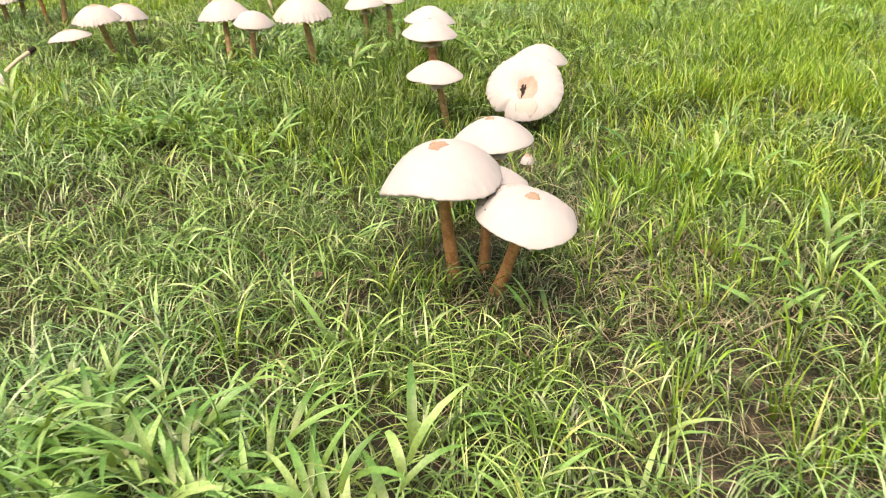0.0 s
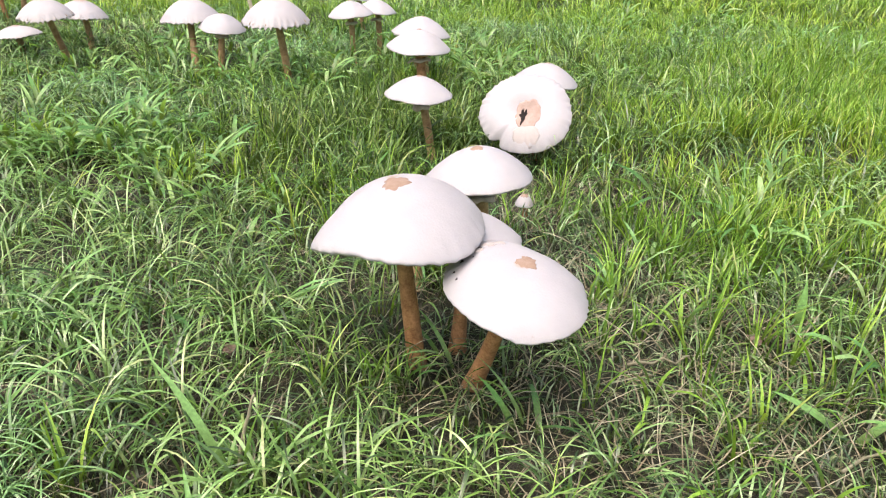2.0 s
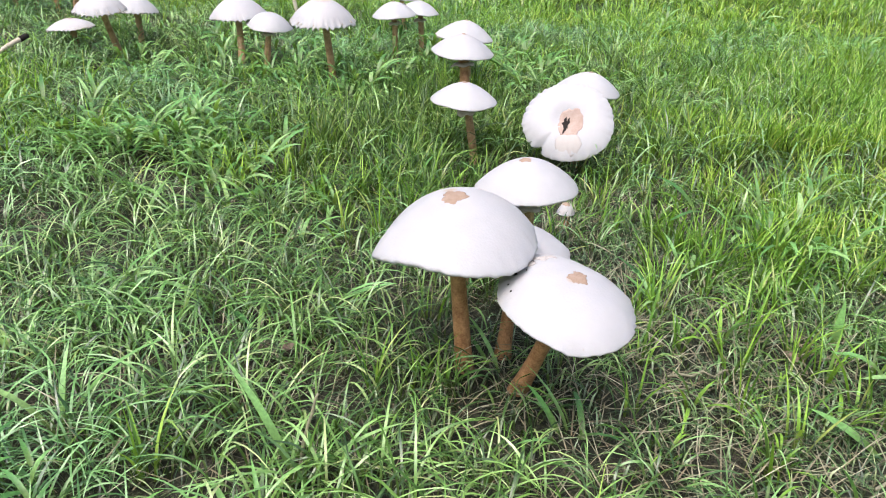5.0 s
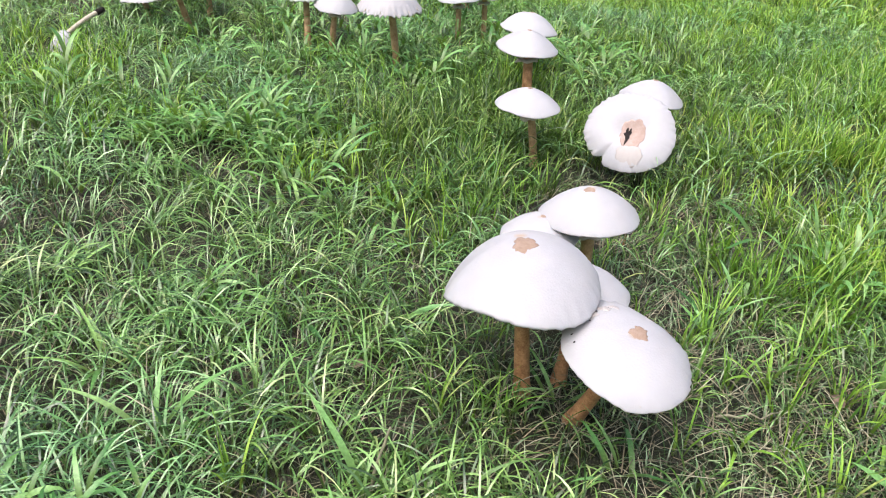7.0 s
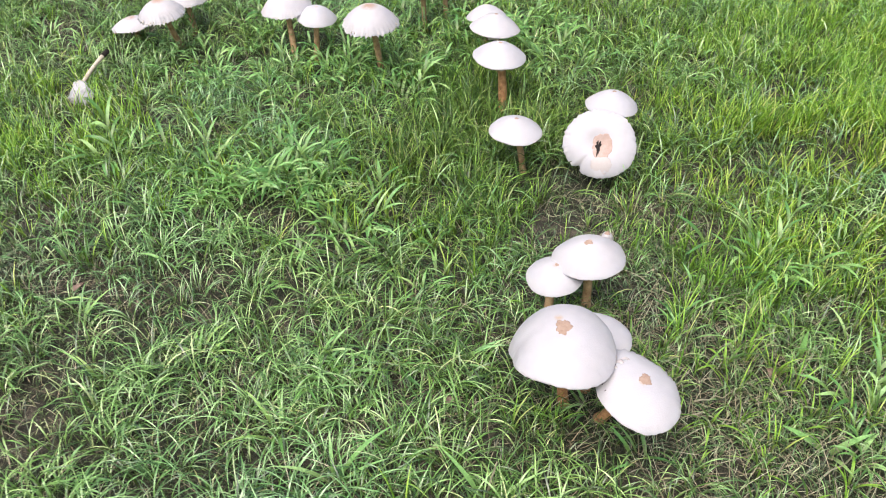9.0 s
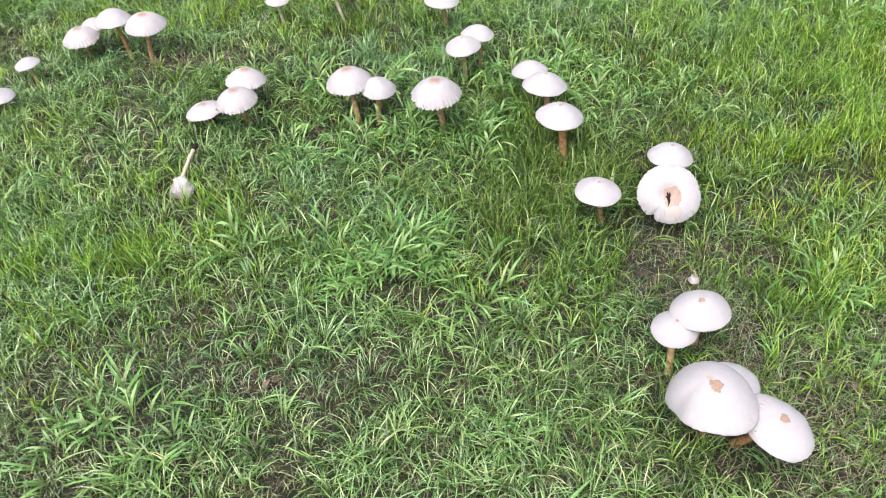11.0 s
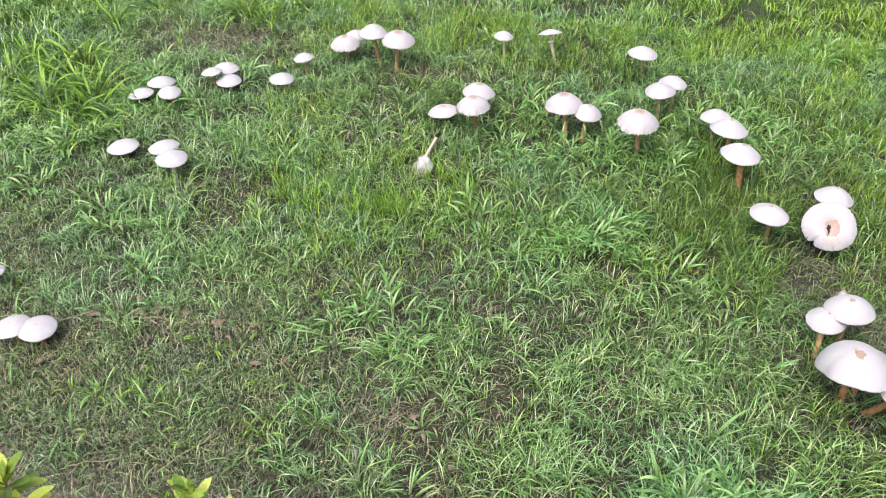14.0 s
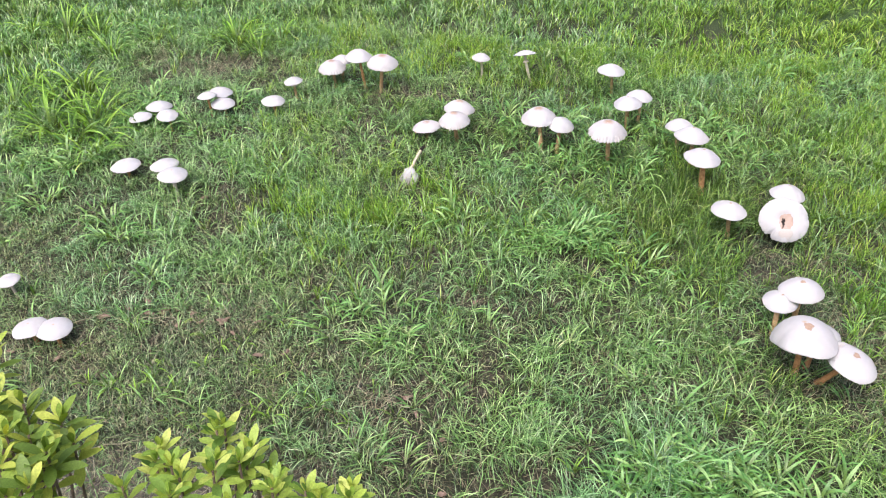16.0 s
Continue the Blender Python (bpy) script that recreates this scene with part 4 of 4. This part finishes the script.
def make_grass():
    stuff = dict(kind="stuff")
    near, far = (-1.7, 2.7, 1.1, 4.3), (-4.2, 4.4, 5.7, 6.9)

    def open_turf(x, y):
        clump = np.clip(2.4 * lattice(x * 13, y * 13, 21) - 0.45, 0.16, 1.0) * np.clip(3.2 * lattice(x * 27, y * 27, 26) - 0.75, 0.05, 1.15) * (0.62 + 0.5 * lattice(x * 3, y * 3, 22))
        clump = np.maximum(clump, 0.85 * np.maximum(blob(x, y, 1.27, 2.05, 0.26, 0.24), blob(x, y, 1.45, 1.88, 0.34, 0.2)) * np.clip(2.4 * lattice(x * 13, y * 13, 21), 0.45, 1))
        clump = np.maximum(clump, 0.7 * np.maximum(blob(x, y, 1.43, 1.945, 0.08, 0.06), blob(x, y, 0.97, 2.03, 0.16, 0.12)))
        return view_wedge(x, y) * (1 - 0.95 * field(x, y, BARE)) * clump * (1 - 0.6 * field(x, y, SHORT)) * (1 - 0.5 * field(x, y, TALL))

    # arching turf
    x, y, h, _ = tufted(29000, near, open_turf, (7, 11), 0.018)
    n = len(x)
    short = field(x, y, SHORT)
    by_caps = np.maximum(1.3 * blob(x, y, 1.8, 2.1, 0.24, 0.24), np.maximum(blob(x, y, 1.55, 2.05, 0.22, 0.16), blob(x, y, 1.5, 2.35, 0.2, 0.14)))
    L = RNG.uniform(0.05, 0.13, n) * (1 - 0.55 * short) * (0.7 + 0.6 * lattice(x * 6, y * 6, 31)) * (1 - 0.3 * by_caps)
    w, lean, bend, tw = RNG.uniform(0.0014, 0.0033, n) * (1 - 0.3 * short), RNG.uniform(0.0, 0.55, n), RNG.uniform(1.7, 3.4, n), RNG.normal(0, 0.45, n)
    dark = RNG.uniform(0, 1, n) < 0.95 * field(x, y, RING_TURF)
    # Blades close to the camera are narrower and get more segments.
    near_camera = (x > 0.8) & (y < 2.5)
    w = np.where(near_camera, 0.86 * w, w)
    for name, label, mat, q, steps in (("lawn_grass", "mown green lawn grass with fine arching blades", LAWN, ~dark & ~near_camera, 5),
                                       ("curled_lawn_grass", "green lawn grass with long curled-over blades", LAWN, ~dark & near_camera, 8),
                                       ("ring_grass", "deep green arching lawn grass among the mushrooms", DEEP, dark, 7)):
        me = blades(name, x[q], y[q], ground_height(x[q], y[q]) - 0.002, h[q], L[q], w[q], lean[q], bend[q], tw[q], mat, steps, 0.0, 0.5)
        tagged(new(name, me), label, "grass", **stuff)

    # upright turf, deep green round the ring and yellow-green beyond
    x, y, h, _ = tufted(36000, near, lambda x, y: view_wedge(x, y) * (1 - 0.9 * field(x, y, BARE)) * field(x, y, TALL) * np.clip(1.6 * lattice(x * 10, y * 10, 23) - 0.1, 0.1, 1), (7, 12), 0.012)
    n = len(x)
    L = RNG.uniform(0.035, 0.09, n) * (0.75 + 0.5 * lattice(x * 4, y * 4, 33))
    w, lean, bend, tw = RNG.uniform(0.0016, 0.0032, n), RNG.uniform(0.0, 0.45, n), RNG.uniform(0.2, 1.5, n), RNG.normal(0, 0.7, n)
    deep = RNG.uniform(0, 1, n) < 1.3 * field(x, y, LUSH)
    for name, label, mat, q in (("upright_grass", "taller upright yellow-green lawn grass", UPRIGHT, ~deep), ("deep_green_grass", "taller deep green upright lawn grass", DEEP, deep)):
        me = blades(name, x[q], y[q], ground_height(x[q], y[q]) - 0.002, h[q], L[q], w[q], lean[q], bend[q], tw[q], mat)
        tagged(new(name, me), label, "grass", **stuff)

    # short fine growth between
    x, y = scatter(700000, near, lambda x, y: view_wedge(x, y) * (0.11 + 0.89 * field(x, y, SHORT)) * (1 - 0.85 * field(x, y, BARE)) * np.clip(0.45 + 0.9 * lattice(x * 16, y * 16, 51), 0.3, 1.1))
    n = len(x)
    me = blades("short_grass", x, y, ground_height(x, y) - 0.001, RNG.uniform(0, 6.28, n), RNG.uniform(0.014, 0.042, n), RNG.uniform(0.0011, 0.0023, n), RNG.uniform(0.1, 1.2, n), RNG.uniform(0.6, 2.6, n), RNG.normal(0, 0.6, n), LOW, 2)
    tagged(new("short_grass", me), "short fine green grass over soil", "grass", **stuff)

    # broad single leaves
    x, y, h, _ = tufted(8000, near, lambda x, y: view_wedge(x, y) * (0.03 + 0.6 * field(x, y, BROADS)) * (1 - 0.8 * field(x, y, BARE)), (4, 8), 0.016)
    n = len(x)
    me = blades("broad_grass", x, y, ground_height(x, y) + RNG.uniform(-0.002, 0.015, n), h, RNG.uniform(0.035, 0.085, n), RNG.uniform(0.0035, 0.0068, n), RNG.uniform(0.4, 1.1, n), RNG.uniform(0.6, 1.8, n), RNG.normal(0, 0.4, n), BROAD, 5, 0.22, 0.35)
    tagged(new("broad_grass", me), "broad light green grass leaves among the lawn", "grass", **stuff)

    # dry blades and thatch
    x, y = scatter(250000, near, lambda x, y: view_wedge(x, y) * np.clip(0.12 + 0.12 * blob(x, y, 1.6, 2.15, 0.4, 0.4) + 0.25 * blob(x, y, 1.8, 2.12, 0.25, 0.25) + 0.6 * field(x, y, BARE) + 0.13 * field(x, y, SHORT), 0, 1))
    n = len(x)
    me = blades("thatch", x, y, ground_height(x, y) + RNG.uniform(0.001, 0.014, n), RNG.uniform(0, 6.28, n), RNG.uniform(0.015, 0.07, n), RNG.uniform(0.0006, 0.0014, n), RNG.uniform(0.9, 1.65, n), RNG.uniform(-0.8, 1.2, n), RNG.normal(0, 0.5, n), STRAW, 3)
    tagged(new("thatch", me), "dry straw-coloured thatch lying between the grass", "grass", **stuff)

    # far turf and the flanks
    xs, ys, hs = [], [], []
    for box, count in (((-3.4, 3.9, 4.2, 5.7), 6900), (far, 1900), ((-3.6, -1.7, 2.0, 4.3), 3900), ((2.7, 3.8, 2.4, 4.3), 2600)):
        x, y, h, _ = tufted(count, box, lambda x, y: view_wedge(x, y) * np.clip(1.25 - 0.16 * (y - 4.2), 0.5, 1) * np.clip(1.4 * lattice(x * 7, y * 7, 24) + 0.1, 0.4, 1), (7, 11), 0.024)
        xs.append(x), ys.append(y), hs.append(h)
    x, y, h = np.concatenate(xs), np.concatenate(ys), np.concatenate(hs)
    n = len(x)
    L, w, lean, bend, tw = RNG.uniform(0.04, 0.1, n), RNG.uniform(0.003, 0.0056, n), RNG.uniform(0.0, 0.75, n), RNG.uniform(0.4, 2.0, n), RNG.normal(0, 0.7, n)
    pale = RNG.uniform(0, 1, n) < np.clip(0.7 - 0.33 * x + 0.8 * (lattice(x * 2.5, y * 2.5, 28) - 0.5), 0.05, 0.85)
    for name, label, mat, q in (("far_grass", "bright yellow-green lawn grass farther off", UPRIGHT, ~pale), ("pale_far_grass", "paler green lawn grass farther off", LAWN, pale)):
        me = blades(name, x[q], y[q], ground_height(x[q], y[q]) - 0.002, h[q], L[q], w[q], lean[q], bend[q], tw[q], mat, 3)
        tagged(new(name, me), label, "grass", **stuff)

    # the lawn goes on all round
    x, y = scatter(95000, (-4.5, 6.0, -1.5, 8.2), lambda x, y: (1 - view_wedge(x, y) * (y < 6.9)) * np.clip(1.5 * lattice(x * 4, y * 4, 27), 0.2, 1) * (1 - 0.9 * blob(x, y, 0.95, 0.75, 0.9, 0.5)))
    n = len(x)
    me = blades("outer_grass", x, y, ground_height(x, y) - 0.002, RNG.uniform(0, 6.28, n), RNG.uniform(0.04, 0.09, n), RNG.uniform(0.005, 0.01, n), RNG.uniform(0.0, 0.8, n), RNG.uniform(0.4, 2.0, n), RNG.normal(0, 0.7, n), UPRIGHT, 2)
    tagged(new("outer_grass", me), "green lawn grass round the mushroom ring", "grass", **stuff)


make_grass()


def tuft_mesh(seed, leaves, length, width, spread, mat, arch=1.5):
    g = np.random.default_rng(seed)
    a = np.arange(leaves) * 2.399 + g.normal(0, 0.35, leaves)
    r = spread * np.sqrt(g.uniform(0, 1, leaves))
    z = g.uniform(-0.002, 0.02, leaves)
    L = length * g.uniform(0.55, 1.15, leaves)
    return blades("grass_tuft", r * np.cos(a), r * np.sin(a), z, a, L, width * g.uniform(0.7, 1.2, leaves), g.uniform(0.15, 0.85, leaves), g.uniform(0.27 * arch, arch, leaves), g.normal(0, 0.35, leaves), mat, 7, 0.22, 0.35)


def creeper_mesh(seed, stems, reach, leaf, width, mat):
    """A sprawling tuft: low stems that run outwards, with broad leaves to either side."""
    g = np.random.default_rng(seed)
    rows = []
    for i in range(stems):
        a = i * 2.399 + g.normal(0, 0.3)
        lean, bend, length = g.uniform(0.5, 1.0), g.uniform(0.4, 0.8), reach * g.uniform(0.6, 1.15)
        rows.append((0.0, 0.0, 0.0, a, length, 0.0024, lean, bend, 0.0))
        x, y, z = 0.0, 0.0, 0.0
        side = 1 if g.uniform() < 0.5 else -1
        for k in range(8):
            th = lean + bend * (k / 8) ** 1.15
            x, y, z = x + math.sin(th) * math.cos(a) * length / 8, y + math.sin(th) * math.sin(a) * length / 8, z + max(0.0, math.cos(th)) * length / 8
            if k >= 1 and g.uniform() < 0.85:
                side = -side
                out = g.uniform(0.5, 1.15) * (1.15 - 0.09 * k)
                rows.append((x, y, z, a + side * out, leaf * g.uniform(0.65, 1.15), width * g.uniform(0.75, 1.15), g.uniform(0.35, 1.15), g.uniform(0.9, 2.3), g.normal(0, 0.5)))
    v = np.array(rows)
    return blades("grass_tuft", v[:, 0].copy(), v[:, 1].copy(), v[:, 2].copy(), v[:, 3], v[:, 4], v[:, 5], v[:, 6], v[:, 7], v[:, 8], mat, 5, 0.2, 0.3)


# Where each weed stands, and its leaves: heading, length, width, lean, bend.
WEEDS = (
    (1.19, 1.90, ((38, 0.13, 0.0095, 0.45, 1.1), (20, 0.09, 0.007, 0.8, 0.6), (200, 0.1, 0.007, 0.5, 1.0), (110, 0.08, 0.006, 0.3, 0.8))),
    (1.405, 1.905, ((5, 0.085, 0.0085, 0.1, 0.35), (165, 0.12, 0.008, 0.45, 0.5), (30, 0.1, 0.0065, 0.7, 0.9), (250, 0.07, 0.006, 0.5, 0.8))),
    (1.865, 2.09, ((170, 0.075, 0.013, 0.9, 0.5), (20, 0.07, 0.011, 0.8, 0.6), (290, 0.06, 0.009, 0.9, 0.6))),
    (1.85, 2.27, ((80, 0.055, 0.01, 0.1, 0.2), (210, 0.04, 0.006, 0.8, 0.4), (330, 0.045, 0.006, 0.7, 0.5))),
    (-0.54, 2.33, ((100, 0.12, 0.009, 0.5, 0.7), (250, 0.1, 0.009, 0.4, 0.8), (20, 0.07, 0.008, 0.7, 0.6))),
    (0.07, 2.29, ((60, 0.07, 0.012, 0.6, 0.5), (160, 0.06, 0.011, 0.7, 0.5), (280, 0.06, 0.011, 0.8, 0.4))),
    (-0.11, 2.0, ((40, 0.05, 0.008, 0.6, 0.5), (150, 0.05, 0.008, 0.6, 0.5), (270, 0.05, 0.008, 0.6, 0.5), (95, 0.04, 0.007, 0.2, 0.4))),
    (0.22, 1.99, ((185, 0.14, 0.006, 1.1, 0.5), (200, 0.11, 0.006, 1.0, 0.6), (10, 0.13, 0.006, 0.9, 0.7))),
    (0.42, 1.97, ((35, 0.14, 0.007, 0.9, 0.6), (330, 0.12, 0.007, 1.0, 0.6), (250, 0.1, 0.006, 0.9, 0.7))),
    (0.02, 1.62, ((20, 0.11, 0.0045, 0.2, 1.6), (190, 0.1, 0.0045, 0.3, 1.7), (80, 0.09, 0.004, 0.2, 1.2))),
    (0.2, 1.67, ((40, 0.12, 0.005, 0.5, 0.9), (170, 0.1, 0.005, 0.4, 1.5), (300, 0.08, 0.004, 0.6, 1.2))),
    (-0.09, 1.64, ((60, 0.1, 0.0045, 0.3, 1.5), (150, 0.11, 0.0045, 0.3, 1.7), (350, 0.12, 0.0045, 0.4, 1.6))),
    (0.45, 1.6, ((75, 0.11, 0.005, 0.3, 1.2), (160, 0.1, 0.005, 0.4, 1.4), (20, 0.1, 0.005, 0.5, 1.2))),
)


def make_tufts():
    shapes = [creeper_mesh(100 + i, n, L, l, w, BROAD) for i, (n, L, l, w) in enumerate(((5, 0.085, 0.064, 0.0066), (6, 0.07, 0.054, 0.006), (4, 0.1, 0.07, 0.0072), (6, 0.11, 0.064, 0.0066), (7, 0.065, 0.046, 0.0052), (4, 0.08, 0.074, 0.008)))]
    shapes += [tuft_mesh(106 + i, n, L, w, s, UPRIGHT, 2.6) for i, (n, L, w, s) in enumerate(((26, 0.14, 0.0066, 0.03), (30, 0.165, 0.007, 0.034), (6, 0.06, 0.0042, 0.006), (8, 0.05, 0.0036, 0.008)))]
    g = np.random.default_rng(17)

    def put(x, y, k, kind=None):
        ob = new("grass_tuft", shapes[g.integers(0, 6) if kind is None else kind])
        ob.matrix_basis = pose(x, y, float(ground_height(x, y)), 0, 0, float(g.uniform(0, 360))) @ Matrix.Scale(k, 4)
        tagged(ob, "tuft of broad bright green grass leaves", "grass", "broad-leaved grass tufts")

    tries = 0
    made = []
    while len(made) < 175 and tries < 20000:
        tries += 1
        x, y = float(g.uniform(-2.4, 2.6)), float(g.uniform(1.5, 4.9))
        if view_wedge(np.array([x]), np.array([y]))[0] < 0.5:
            continue
        w = float(field(np.array([x]), np.array([y]), BROADS)[0])
        w = max(w, 0.03) * (1 - float(field(np.array([x]), np.array([y]), BARE)[0])) * (1 - float(blob(x, y, 1.76, 2.2, 0.2, 0.3)))
        if g.uniform() > w or any((x - a) ** 2 + (y - b) ** 2 < 0.0009 for a, b in made):
            continue
        made.append((x, y))
        put(x, y, float(g.uniform(0.75, 1.2)))
    # single weeds with a few broad leaves
    for x, y, leaves in WEEDS:
        v = np.array(leaves)
        zero = np.zeros(len(v))
        me = blades("grass_weed", 0.004 * np.cos(np.radians(v[:, 0])), 0.004 * np.sin(np.radians(v[:, 0])), zero, np.radians(v[:, 0]), v[:, 1], v[:, 2], v[:, 3], v[:, 4], zero + 0.2, BROAD, 8, 0.2, 0.3)
        ob = new("grass_weed", me)
        ob.location = (x, y, float(ground_height(x, y)))
        tagged(ob, "single weed with long broad pale green leaves", "grass", "single broad-leaved weeds")
    # clear clumps
    def clump(spots, k, kinds):
        for n, (x, y) in enumerate(spots):
            put(x, y, k * float(g.uniform(0.78, 1.22)), kinds[n % len(kinds)])

    for _ in range(46):
        put(float(g.normal(0.0, 0.36)), float(g.normal(1.72, 0.2)), float(g.uniform(0.6, 1.1)), int(g.integers(8, 10)))
    clump(((1.07, 1.64), (1.12, 1.7), (1.17, 1.72), (1.24, 1.72), (1.3, 1.71), (1.32, 1.65), (1.19, 1.64), (1.13, 1.61), (1.38, 1.66), (1.45, 1.65), (1.26, 1.63)), 0.98, (0, 5, 2))
    clump(((-1.54, 3.03), (-1.48, 3.13), (-1.32, 3.06), (-1.14, 2.9), (-1.2, 2.82), (-1.02, 2.72), (-1.71, 3.24), (-1.66, 3.06), (-1.22, 2.98), (-1.36, 2.9), (-1.24, 3.12), (-1.45, 3.26)), 1.3, (6, 7))
    clump(((-2.02, 3.93), (-2.01, 4.07), (-1.79, 3.89), (-2.21, 3.89), (-1.59, 3.69), (-1.03, 3.96), (-0.88, 3.91), (-0.84, 4.09)), 1.25, (6, 7))
    clump(((0.29, 2.07), (0.36, 2.1), (0.43, 1.98), (0.22, 2.04)), 0.95, (0, 2, 3))
    clump(((0.75, 2.57), (0.83, 2.56), (0.9, 2.54), (0.84, 2.65), (0.8, 2.48), (0.68, 2.59), (0.94, 2.61)), 0.95, (0, 2, 3))
    clump(((-0.1, 2.28), (0.06, 2.3), (0.3, 2.35), (-0.53, 2.3), (-0.07, 1.67), (0.13, 1.67), (-0.17, 1.64), (0.31, 1.7), (0.41, 1.67), (0.51, 1.72), (0.21, 1.64)), 0.95, (8, 9, 8))
    clump(((1.4, 1.93), (1.76, 2.32), (1.86, 2.3), (1.3, 1.92), (1.85, 2.52), (1.92, 2.45)), 0.42, (4, 1, 4))
    clump(((0.53, 3.17), (0.46, 3.06), (0.61, 3.09), (0.68, 3.06), (0.81, 3.09), (0.52, 2.98), (0.1, 3.07), (-0.05, 3.09), (0.76, 3.17), (1.08, 3.15), (1.0, 3.09)), 1.05, (1, 3, 4))
    clump(((1.836, 2.244), (1.72, 2.45), (1.80, 2.507), (1.954, 2.516), (1.847, 2.688)), 0.45, (4, 1, 4))
    clump(((1.7, 2.1), (1.77, 2.04), (1.83, 2.12), (1.75, 1.97), (1.82, 1.99), (1.68, 2.02), (1.88, 2.03), (1.78, 2.15), (1.73, 2.22)), 0.85, (8, 9))
    clump(((1.935, 2.17), (1.91, 2.08), (1.085, 2.088)), 0.8, (2, 0))


make_tufts()
